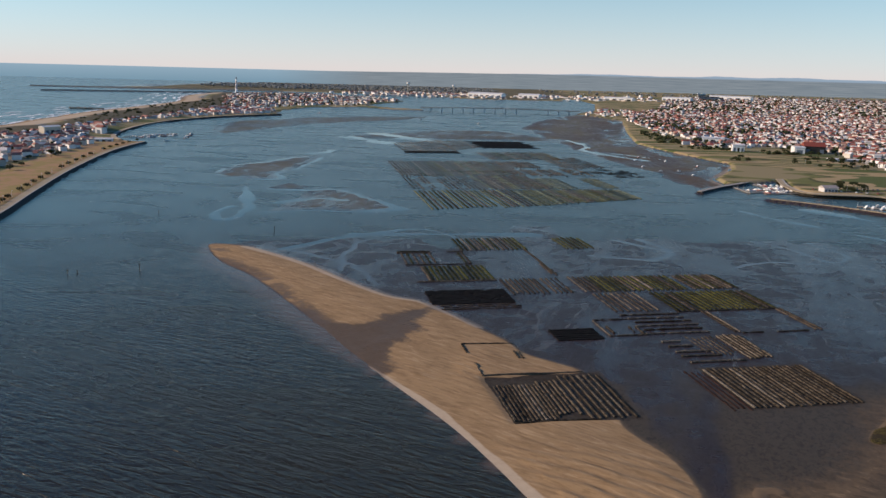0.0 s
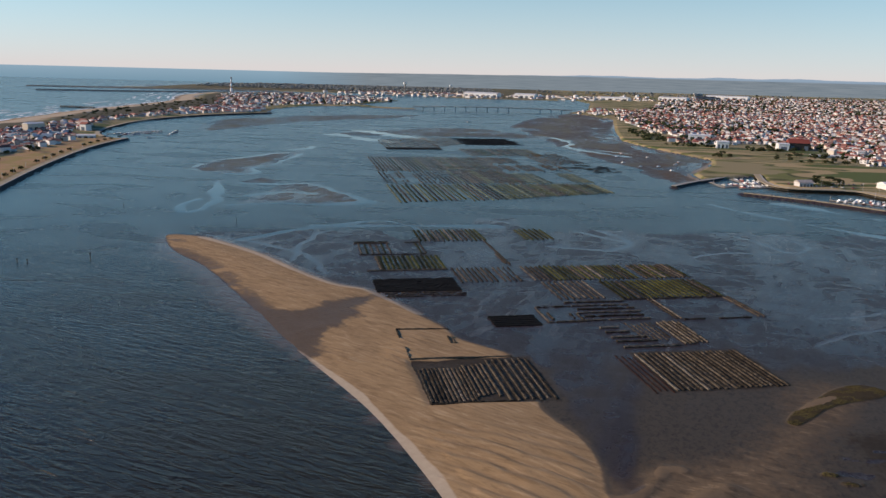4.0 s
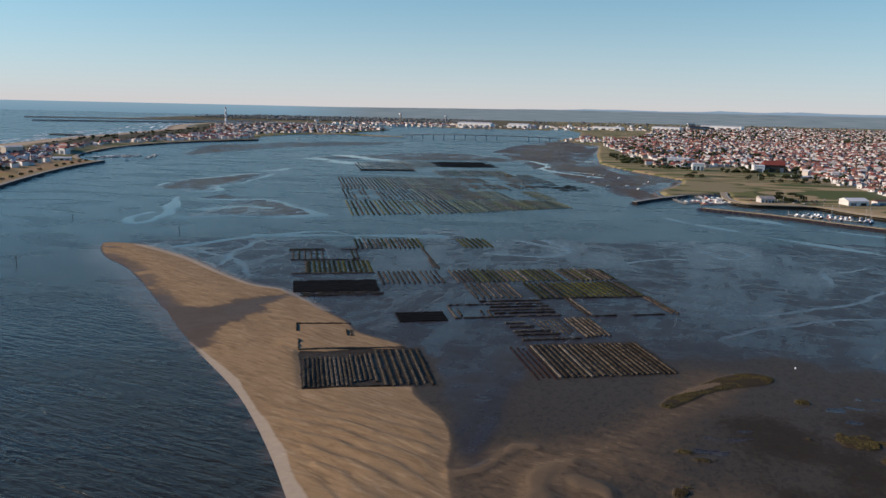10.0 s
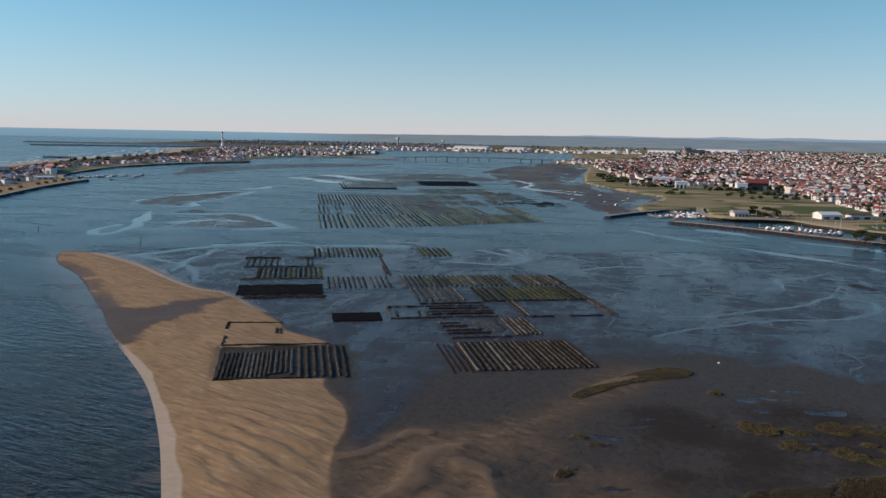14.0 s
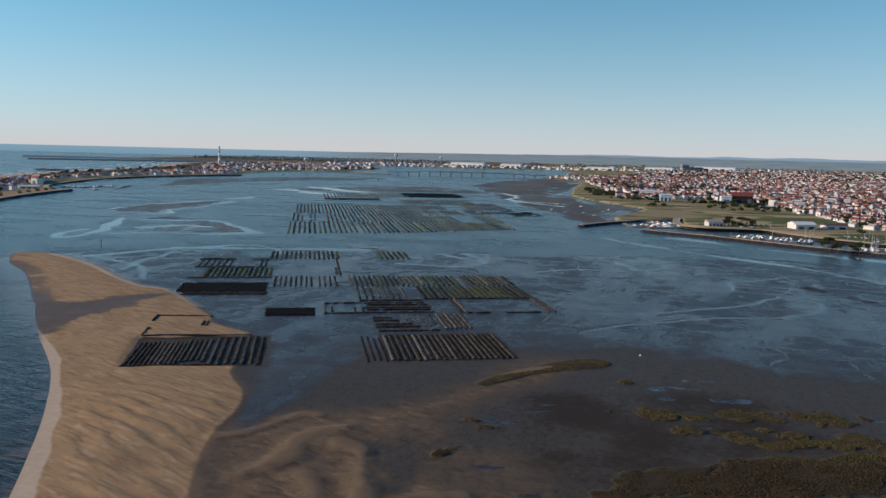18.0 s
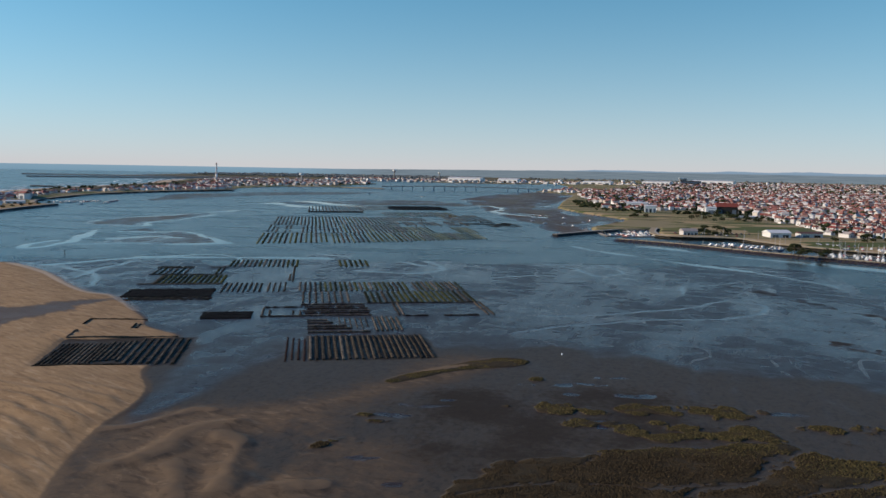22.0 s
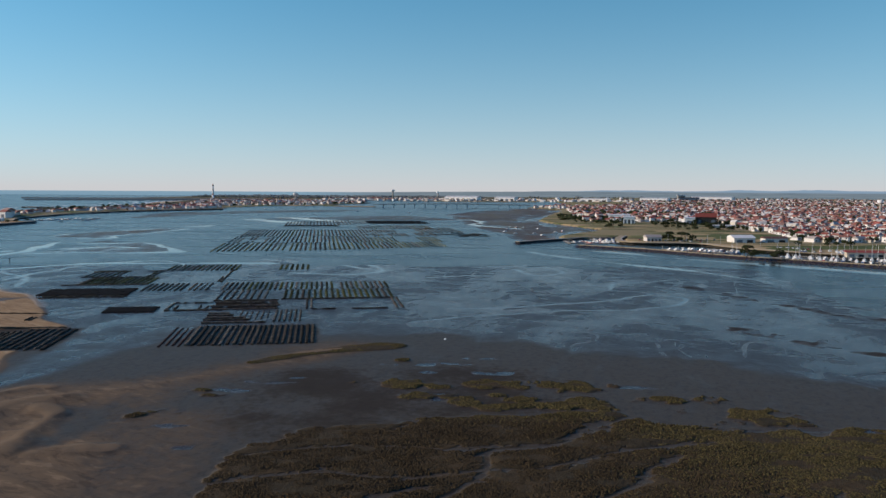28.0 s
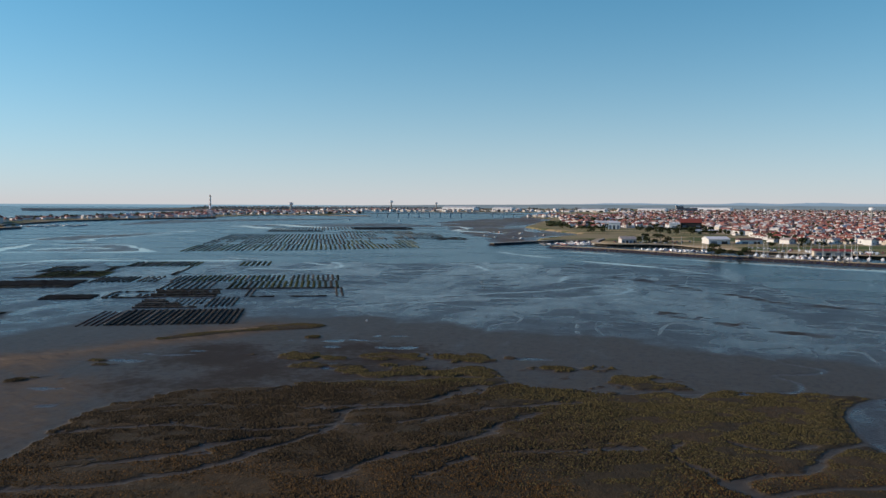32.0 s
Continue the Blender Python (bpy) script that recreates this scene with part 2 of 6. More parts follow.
    fields = n.mix(n.math("MULTIPLY", n2, 0.28), fields, (0.24, 0.19, 0.09))
    col = n.mix(turf, col, fields)
    lawn = n.mix(n.step(n1, 0.46, 0.56), (0.40, 0.24, 0.12), (0.30, 0.23, 0.075))
    col = n.mix(mask("ochre", 0.1, 0.3), col, n.mix(n.math("MULTIPLY", n2, 0.5), lawn, (0.24, 0.17, 0.11)))
    col = n.mix(town, col, n.mix(n2, (0.11, 0.10, 0.075), (0.32, 0.28, 0.23)))
    col = n.mix(forest, col, n.mix(n1, (0.050, 0.046, 0.028), (0.115, 0.100, 0.062)))

    dry = n.math("MAXIMUM", n.math("MAXIMUM", n.math("MULTIPLY", sand, n.math("MULTIPLY_ADD", damp, -0.45, 1.0)), turf), n.math("MAXIMUM", town, n.math("MAXIMUM", marsh, forest)))
    film = n.math("MULTIPLY", film, n.math("SUBTRACT", 1.0, dry, clamp=True))
    rough = n.lerp(n.math("MAXIMUM", dry, n.math("MULTIPLY", weed_and_shade, 0.6)), n.math("ADD", n.math("MULTIPLY_ADD", n2, 0.22, 0.34), n.math("MULTIPLY", n.math("MAXIMUM", brown, silt), 0.25)), 0.9)
    swirl = n.step(n.math("MULTIPLY_ADD", wobble, 0.9, n.attr("swirl")), 0.25, 0.75)
    slick = n.math("MULTIPLY", n.step(n.math("MULTIPLY_ADD", n.math("SUBTRACT", streak, 0.5), 1.6, n.attr("slick")), 0.3, 0.8), n.math("SUBTRACT", 1.0, dry, clamp=True))
    slick = n.math("MAXIMUM", slick, n.math("MULTIPLY", swirl, n.math("SUBTRACT", 1.0, dry, clamp=True)))
    sheet = n.noise(0.020, 11, 0.70, n.position((0.8, 0.30, 1), -16.0), 0.35)
    lace = n.step(n.noise(0.13, 7, 0.62, n.position((0.55, 0.75, 1), -14.0), 0.7), 0.46, 0.56)
    smooth = n.math("MULTIPLY_ADD", lace, 0.35, n.math("MULTIPLY", n.step(sheet, 0.44, 0.60), 0.65))
    level = n.noise(0.012, 3, 0.5, n.position((0.9, 0.5, 1), -14.0), 0.8)
    strand = n.math("ABSOLUTE", n.math("SUBTRACT", n.math("FRACT", n.math("MULTIPLY_ADD", sheet, 0.5, n.math("MULTIPLY", level, 7.0))), 0.5))
    strand = n.math("MULTIPLY", n.math("SUBTRACT", 1.0, n.step(strand, 0.010, 0.045)), n.step(n1, 0.40, 0.56))
    rough = n.lerp(film, rough, n.lerp(n.math("MAXIMUM", smooth, strand), 0.34, 0.15))
    rough = n.lerp(slick, rough, 0.10)
    # pale lines in the base colour stand in for sky reflected by smooth water
    sheen_n = n.noise(0.030, 3, 0.5, n.position((1.1, 0.55, 1), -20.0), 2.4)
    sheen = n.math("SUBTRACT", 1.0, n.step(n.math("ABSOLUTE", n.math("SUBTRACT", sheen_n, 0.5)), 0.004, 0.018))
    sheen = n.math("MULTIPLY", n.math("MULTIPLY", sheen, n.step(n.attr("film"), 0.5, 0.8)), n.math("MULTIPLY_ADD", n2, 0.35, 0.0))
    sheen = n.math("MULTIPLY", n.math("MAXIMUM", sheen, n.math("MULTIPLY", swirl, n.math("MULTIPLY_ADD", n2, 1.2, -0.1))), n.math("SUBTRACT", 1.0, dry, clamp=True))
    col = n.mix(film, col, n.mix(0.80, col, (0.026, 0.013, 0.012)))
    speck = n.noise(0.8, 6, 0.68, n.position((0.5, 1.0, 1), -14.0), 0.4)
    speck = n.math("MULTIPLY", n.step(n.math("MULTIPLY_ADD", n1, 0.25, speck), 0.735, 0.80), n.math("MULTIPLY", film, n.step(n.attr("film"), 0.30, 0.50)))
    col = n.mix(n.math("MULTIPLY", speck, 0.8), col, (0.018, 0.016, 0.011))
    rough = n.lerp(speck, rough, 0.8)
    sheen = n.math("MAXIMUM", sheen, n.math("MULTIPLY", n.math("MULTIPLY", strand, film), n.math("MULTIPLY_ADD", n2, 0.9, -0.12)), clamp=True)
    col = n.mix(n.math("MULTIPLY", sheen, 0.7), col, (0.20, 0.19, 0.18))

    # sand waves: long low dunes and small ripples
    wave = n.node("ShaderNodeTexWave")
    wave.wave_type, wave.bands_direction, wave.wave_profile = "BANDS", "Y", "SAW"
    n.put(wave.inputs["Vector"], n.position((0.4, 1, 1), -30.0))
    wave.inputs["Scale"].default_value, wave.inputs["Distortion"].default_value = 0.05, 11.0
    wave.inputs["Detail"].default_value, wave.inputs["Detail Scale"].default_value = 3.0, 0.35
    ripple = n.node("ShaderNodeTexWave")
    ripple.wave_type, ripple.bands_direction = "BANDS", "Y"
    n.put(ripple.inputs["Vector"], n.position((0.6, 1, 1), -38.0))
    ripple.inputs["Scale"].default_value, ripple.inputs["Distortion"].default_value = 0.16, 5.0
    ripple.inputs["Detail"].default_value = 3.0
    dune = n.math("MULTIPLY", n.math("MULTIPLY_ADD", n.math("MULTIPLY", wave.outputs["Fac"], n.step(n.noise(0.03, 3), 0.40, 0.60)), 0.2, n.math("MULTIPLY", ripple.outputs["Fac"], n.math("MULTIPLY", n.step(n1, 0.40, 0.62), 0.09))), n.attr("dunes"))
    rugged = n.math("MULTIPLY", n.math("MULTIPLY_ADD", n2, 0.5, n.math("MULTIPLY", n3, 0.12)), n.lerp(marsh, 0.12, 1.1))
    rugged = n.math("MULTIPLY", rugged, n.math("SUBTRACT", 1.0, film, clamp=True))
    wavelet = n.math("MULTIPLY", n.noise(2.2, 2, 0.5, n.position((0.7, 1.1, 1), 20.0), 0.3), n.math("MULTIPLY", n.math("MULTIPLY", film, n.math("SUBTRACT", 1.0, slick, clamp=True)), 0.17))
    normal = n.bump(n.math("ADD", n.math("ADD", dune, wavelet), rugged), 0.9, 0.7)
    return n.done(col, rough, normal, ior=n.lerp(dry, n.lerp(slick, n.lerp(film, 1.14, n.lerp(smooth, 1.18, 1.29)), 1.33), 1.22))


M_GROUND, M_WATER = ground_material(), water_material()


def bags(name, a, b, vary=0.25):
    """Bags side by side: each about a metre, dark or silted, with speckles."""
    n = Nodes(name)
    cell = n.node("ShaderNodeTexVoronoi")
    n.put(cell.inputs["Vector"], n.position())
    cell.inputs["Scale"].default_value = 1.1
    tone = n.node("ShaderNodeSeparateColor")
    n.put(tone.inputs[0], cell.outputs["Color"])
    speck, patch = n.noise(4.5, 3, 0.65), n.noise(0.35, 3)
    f = n.math("MULTIPLY_ADD", tone.outputs[0], 0.55, n.math("MULTIPLY_ADD", speck, 0.9, -0.5))
    f = n.math("ADD", f, n.math("MULTIPLY_ADD", patch, 0.8, -0.4))
    f = n.math("ADD", f, n.math("MULTIPLY_ADD", n.random(), vary * 2, -vary), clamp=True)
    return n.done(n.mix(f, a, b), 0.8, n.bump(n.math("ADD", speck, cell.outputs["Distance"]), 0.8, 0.25), ior=1.1)


M_BAG_FAR = bags("distant_oyster_bags", (0.035, 0.040, 0.022), (0.24, 0.25, 0.145), 0.3)
M_BAG = bags("oyster_bags", (0.028, 0.023, 0.017), (0.165, 0.135, 0.098), 0.3)
M_BAG_SILT = bags("silted_oyster_bags", (0.035, 0.030, 0.023), (0.25, 0.215, 0.17))
M_BAG_WEED = bags("weed_grown_oyster_bags", (0.014, 0.015, 0.007), (0.125, 0.125, 0.034), 0.3)
M_BAG_RED = bags("red_weed_oyster_bags", (0.030, 0.016, 0.012), (0.10, 0.058, 0.044))
M_NET = worn("black_netting", (0.008, 0.008, 0.008), (0.022, 0.021, 0.019), 0.7, 0.75, 4.0, 0.1)
M_STEEL = worn("rusted_rebar", (0.05, 0.03, 0.02), (0.10, 0.06, 0.04), 2.0, 0.8)
M_CONCRETE = worn("weathered_concrete", (0.20, 0.19, 0.17), (0.42, 0.40, 0.36), 0.3, 0.85)
M_DARKWALL = worn("tide_stained_wall", (0.020, 0.020, 0.019), (0.070, 0.066, 0.060), 0.35, 0.8)
M_ROCK = worn("rip_rap_rock", (0.13, 0.12, 0.10), (0.36, 0.33, 0.28), 0.5, 0.9, 2.0, 0.3, "island")
M_WALL = ramp("house_render", [(0.78, 0.77, 0.74), (0.80, 0.79, 0.76), (0.72, 0.68, 0.60), (0.78, 0.76, 0.72), (0.66, 0.58, 0.46), (0.80, 0.80, 0.78), (0.60, 0.58, 0.56)], 0.8)
M_ROOF = ramp("clay_roof_tiles", [(0.29, 0.085, 0.06), (0.34, 0.12, 0.085), (0.22, 0.07, 0.055), (0.37, 0.17, 0.125), (0.14, 0.07, 0.055), (0.31, 0.07, 0.055), (0.42, 0.37, 0.34), (0.25, 0.11, 0.085)], 0.8, grain=0.35)
M_WALL_FAR = ramp("distant_render", [(0.80, 0.79, 0.77), (0.82, 0.81, 0.79), (0.62, 0.57, 0.50), (0.78, 0.77, 0.75), (0.46, 0.42, 0.38), (0.80, 0.79, 0.77), (0.68, 0.60, 0.52)], 0.8, "island")
M_ROOF_FAR = ramp("distant_roof_tiles", [(0.29, 0.105, 0.08), (0.35, 0.145, 0.11), (0.22, 0.09, 0.07), (0.58, 0.55, 0.52), (0.30, 0.08, 0.06), (0.22, 0.13, 0.11), (0.36, 0.16, 0.12), (0.66, 0.64, 0.62)], 0.8, "island")
M_GLASS = worn("dark_window_glass", (0.015, 0.018, 0.022), (0.04, 0.045, 0.05), 2.0, 0.15)
M_WHITE = worn("white_gel_coat", (0.70, 0.70, 0.68), (0.84, 0.84, 0.83), 1.0, 0.35)
M_METAL_ROOF = worn("pale_sheet_roof", (0.55, 0.55, 0.54), (0.78, 0.78, 0.76), 0.2, 0.5)
M_BLUEGREY = worn("blue_grey_cladding", (0.10, 0.13, 0.16), (0.18, 0.22, 0.26), 0.3, 0.6)
M_DARK = worn("dark_cladding", (0.03, 0.03, 0.03), (0.08, 0.07, 0.06), 0.3, 0.7)
M_ALU = worn("grey_aluminium", (0.45, 0.45, 0.46), (0.62, 0.62, 0.62), 2.0, 0.4, metal=0.7)
# far foliage made pale blue-grey: distance haze is mixed into its colour
M_HAZED_WOOD = worn("haze_paled_woodland", (0.15, 0.165, 0.16), (0.24, 0.25, 0.23), 0.02, 0.9, 0.2, 0.3, "island")
M_BARK = worn("bark", (0.05, 0.035, 0.025), (0.12, 0.09, 0.065), 1.0, 0.9)
M_LEAF = worn("tree_foliage", (0.020, 0.028, 0.014), (0.058, 0.066, 0.030), 0.4, 0.8, 3.0, 0.3, "island")
M_RUSH = worn("brown_rushes", (0.058, 0.035, 0.014), (0.135, 0.078, 0.030), 0.09, 0.85, 1.5, 0.3, "island")
M_TUFT = worn("cordgrass", (0.030, 0.023, 0.014), (0.076, 0.057, 0.031), 0.05, 0.85, 1.5, 0.3, "island")
M_OLIVE = worn("olive_glasswort", (0.046, 0.039, 0.017), (0.122, 0.100, 0.042), 0.08, 0.85, 1.5, 0.3, "island")
M_REDSTRIPE = worn("red_paint", (0.42, 0.20, 0.16), (0.52, 0.28, 0.23), 1.0, 0.6)
M_SAND = worn("sandy_track", (0.30, 0.24, 0.16), (0.46, 0.39, 0.28), 0.2, 0.9)
M_REDROOF = worn("bright_red_roof", (0.16, 0.045, 0.037), (0.24, 0.070, 0.055), 0.4, 0.7)
M_CAR = ramp("car_paint", [(0.7, 0.7, 0.7), (0.45, 0.46, 0.48), (0.05, 0.05, 0.06), (0.75, 0.75, 0.74), (0.35, 0.05, 0.05), (0.10, 0.14, 0.25)], 0.3, grain=0.08)
M_FOAM = worn("sea_foam", (0.55, 0.58, 0.60), (0.85, 0.87, 0.88), 0.05, 0.9)
M_HULL = ramp("boat_hulls", [(0.80, 0.80, 0.78), (0.82, 0.82, 0.82), (0.75, 0.75, 0.74), (0.08, 0.13, 0.25), (0.35, 0.10, 0.08)], 0.3, grain=0.1)

# ---------------------------------------------------------------- plan of the estuary
def smooth_line(points, closed=False, steps=4):
    """A Catmull-Rom curve through the plan's corners."""
    p = np.array(points, float)
    n = len(p)
    out = []
    for i in range(n if closed else n - 1):
        a, b, c, d = (p[(i + k) % n] if closed else p[min(max(i + k, 0), n - 1)] for k in (-1, 0, 1, 2))
        for s in range(steps):
            t = s / steps
            out.append(0.5 * (2 * b + (c - a) * t + (2 * a - 5 * b + 4 * c - d) * t * t + (3 * b - a - 3 * c + d) * t ** 3))
    if not closed:
        out.append(p[-1])
    return np.array(out)


def line_distance(X, Y, line, reach, closed=False):
    """Distance to a line, for places within reach of it; further off it is reach."""
    out = np.full(X.shape, float(reach))
    lo, hi = line.min(0) - reach, line.max(0) + reach
    near = (X > lo[0]) & (X < hi[0]) & (Y > lo[1]) & (Y < hi[1])
    x, y = X[near], Y[near]
    best = np.full(x.shape, float(reach))
    ends = np.roll(line, -1, 0) if closed else line[1:]
    for (ax, ay), (bx, by) in zip(line if closed else line[:-1], ends):
        dx, dy = bx - ax, by - ay
        t = np.clip(((x - ax) * dx + (y - ay) * dy) / (dx * dx + dy * dy + 1e-9), 0, 1)
        best = np.minimum(best, np.hypot(x - ax - t * dx, y - ay - t * dy))
    out[near] = best
    return out


def inside(X, Y, poly):
    odd = np.zeros(X.shape, bool)
    lo, hi = poly.min(0), poly.max(0)
    near = (X > lo[0]) & (X < hi[0]) & (Y > lo[1]) & (Y < hi[1])
    x, y = X[near], Y[near]
    flag = np.zeros(x.shape, bool)
    for (ax, ay), (bx, by) in zip(poly, np.roll(poly, -1, 0)):
        if ay != by:
            flag ^= ((ay > y) != (by > y)) & (x < (bx - ax) * (y - ay) / (by - ay) + ax)
    odd[near] = flag
    return odd


def area(X, Y, points, reach, smooth=True):
    """Signed distance to an outline, positive inside, within reach."""
    poly = smooth_line(points, True) if smooth else np.array(points, float)
    d = line_distance(X, Y, poly, reach, True)
    return np.where(inside(X, Y, poly), d, -d)


def ease(v, lo, hi):
    t = np.clip((v - lo) / (hi - lo), 0, 1)
    return t * t * (3 - 2 * t)


NOISE_GRIDS = {}


def noise_grid(seed):
    if seed not in NOISE_GRIDS:
        NOISE_GRIDS[seed] = np.random.RandomState(seed).rand(128, 128)
    return NOISE_GRIDS[seed]


def value_noise(X, Y, size, seed=0):
    """Smooth noise, 0 to 1, with features of about that size in metres."""
    grid = noise_grid(seed)
    u, v = X / size, Y / size
    i, j = np.floor(u).astype(int), np.floor(v).astype(int)
    fu, fv = u - i, v - j
    fu, fv = fu * fu * (3 - 2 * fu), fv * fv * (3 - 2 * fv)
    g = lambda a, b: grid[a % 128, b % 128]
    return (g(i, j) * (1 - fu) + g(i + 1, j) * fu) * (1 - fv) + (g(i, j + 1) * (1 - fu) + g(i + 1, j + 1) * fu) * fv


def layered(X, Y, size, seed=0, layers=3):
    total, weight = 0, 0
    for k in range(layers):
        total = total + value_noise(X, Y, size / 2 ** k, seed + k) / 2 ** k
        weight += 1 / 2 ** k
    return total / weight


WEST_SHORE = [(-255, 300), (-285, 440), (-302, 530), (-328, 627), (-364, 772), (-396, 945), (-402, 1064)]
WEST_SHORE_NORTH = [(-473, 1141), (-501, 1251), (-514, 1377), (-506, 1490), (-469, 1615), (-421, 1698), (-367, 1769)]
BEACH = [(-680, 300), (-700, 1000), (-723, 1294), (-741, 1438), (-756, 1599), (-765, 1780), (-759, 1922), (-760, 2156),
         (-781, 2346), (-854, 2589), (-897, 2860), (-902, 3130)]
LAND_WEST = WEST_SHORE + [(-440, 1080)] + WEST_SHORE_NORTH + [(-385, 1810), (-401, 1980), (-354, 2150), (-241, 2215), (-140, 2118), (-74, 2125),
            (-60, 2150), (-150, 2190), (-250, 2330), (-200, 2480), (-150, 2700), (-350, 3000), (-600, 3130)] + BEACH[::-1]
LAND_NORTH = [(-1500, 3420), (-1420, 4300), (-1200, 5200), (-900, 6500), (6500, 6500), (6500, 3300), (450, 3300), (440, 3080), (80, 3080),
              (-100, 3330), (-700, 3420)]
EAST_PATH = [(279, 798), (282, 840), (330, 930), (348, 990), (322, 1084), (305, 1165), (294, 1262), (332, 1509), (401, 1879), (336, 2139)]
QUAY = [(352, 837), (336, 777), (341, 738), (398, 728), (412, 690), (432, 655), (470, 618), (530, 590), (640, 545), (900, 470)]
LAND_EAST = EAST_PATH + [(420, 2350), (520, 2900), (520, 3400), (6500, 3400), (6500, 300), (1400, 300)] + QUAY[::-1] + [(300, 800)]
MOLE = [(233, 733), (262, 768), (286, 791), (326, 830), (352, 838)]
JETTY = [(286, 700), (333, 661), (371, 615), (411, 574), (444, 546), (476, 520), (560, 480), (700, 440)]
SAND_WEST = [(-141, 466), (-123, 425), (-97, 393), (-62, 335), (-37, 288), (-16, 256), (5, 222), (22, 186), (35, 153), (44, 128), (58, 90), (80, 20), (100, -120)]
SAND_EAST = [(170, -120), (130, 20), (95, 90), (78, 130), (70, 160), (68, 178), (69, 190), (66, 208), (58, 224), (57, 237), (56, 262), (50, 275), (43, 281),
             (32, 291), (26, 305), (15, 321), (0, 343), (-11, 357), (-26, 365), (-48, 390), (-69, 417), (-92, 441), (-116, 461)]
FLATS = SAND_WEST + [(120, -300), (1600, -300), (1600, 130), (800, 250), (560, 330), (430, 470), (330, 545), (250, 600), (120, 590), (0, 545), (-70, 505), (-125, 482)]
FLATS_FAR = [(-95, 600), (60, 585), (200, 625), (265, 690), (235, 760), (250, 850), (225, 950), (190, 1060), (190, 1170), (170, 1260), (60, 1270),
             (-60, 1250), (-165, 1240), (-90, 1090), (-75, 950), (-100, 800), (-60, 680)]
BROWN = [(71, 178), (82, 190), (106, 196), (126, 218), (140, 240), (160, 258), (180, 262), (230, 262), (260, 250), (200, 244), (150, 225), (128, 205),
         (116, 192), (118, 176), (104, 172), (112, 160), (128, 150), (140, 128), (150, 60), (90, 60), (76, 140)]
MARSH = [(138, 60), (143, 105), (149, 120), (145, 137), (149, 152), (159, 162), (189, 168), (209, 172), (223, 177), (230, 170), (247, 164), (273, 165), (291, 167),
         (302, 164), (330, 178), (420, 185), (620, 150), (700, -200), (150, -200)]
POND = [(287, 146), (293, 157), (303, 164), (316, 162), (318, 145), (300, 128), (284, 127)]
ISLAND = [(128, 222), (136, 232), (146, 241), (156, 249), (166, 253), (172, 249), (168, 243), (156, 238), (146, 232), (137, 224), (131, 219)]
CREEKS = [([(236, 177), (226, 172), (213, 160), (204, 151), (196, 146), (192, 132), (185, 121), (180, 115), (169, 107), (155, 103)], 1.1), ([(230, 146), (224, 140), (221, 132), (216, 127), (210, 123), (203, 117), (200, 109)], 0.9),
          ([(146, 128), (160, 134), (178, 133), (192, 136)], 0.6), ([(150, 143), (168, 150), (186, 148), (198, 150)], 0.5), ([(257, 104), (256, 111), (260, 115), (270, 118), (276, 125), (284, 131)], 1.5),
          ([(256, 106), (252, 118), (249, 125), (253, 131)], 0.7), ([(280, 110), (267, 110), (257, 106), (248, 98)], 1.2), ([(212, 112), (224, 122), (240, 128), (249, 126)], 0.5),
          ([(240, 156), (228, 152), (216, 146), (206, 140), (194, 136)], 0.6), ([(262, 132), (268, 128), (276, 129)], 1.0), ([(160, 112), (176, 122), (184, 128)], 0.5)]
TUFTS = [(120.5, 168, 3.8, 3.2), (126, 190, 1.9, 1.2), (131, 184.5, 1.6, 1.0), (128, 170, 1.2, 1.0), (172, 226.5, 2.8, 2.2), (179, 198.5, 9.5, 4.0), (182, 187, 5.5, 3.0),
         (199.5, 199.5, 8.0, 4.2), (217.5, 198.5, 8.2, 5.4), (191, 182.5, 4.6, 4.0), (198, 179, 6.5, 2.8), (204, 185, 4.0, 2.0), (216.5, 181, 8.2, 6.4),
         (241, 188, 7.6, 2.4), (239, 177, 4.4, 1.3), (255, 173, 9.0, 5.6), (198, 190, 2.0, 1.4), (163, 200, 2.2, 1.0)]
BARS = [([(-221, 778), (-223, 844), (-205, 886), (-185, 932), (-154, 962), (-157, 897), (-160, 834), (-174, 798), (-164, 764), (-177, 752), (-203, 766)], 0.12),
        ([(-117, 681), (-95, 693), (-63, 653), (-38, 611), (-66, 595), (-100, 596), (-130, 580), (-130, 609), (-120, 637)], 0.07), ([(-160, 697), (-146, 734), (-124, 712), (-135, 694)], 0.06),
        ([(-160, 1244), (-89, 1349), (6, 1452), (107, 1430), (150, 1345), (170, 1262), (94, 1262), (-29, 1254)], 0.2),
        ([(-390, 1342), (-402, 1534), (-354, 1609), (-282, 1722), (-193, 1785), (-32, 1861), (-112, 1697), (-215, 1579), (-296, 1434), (-348, 1259)], 0.15),
        ([(-76, 478), (-48, 506), (-22, 526), (-9, 517), (-33, 500), (-52, 489)], 0.05), ([(236, 402), (252, 408), (262, 402), (248, 396)], 0.10)]
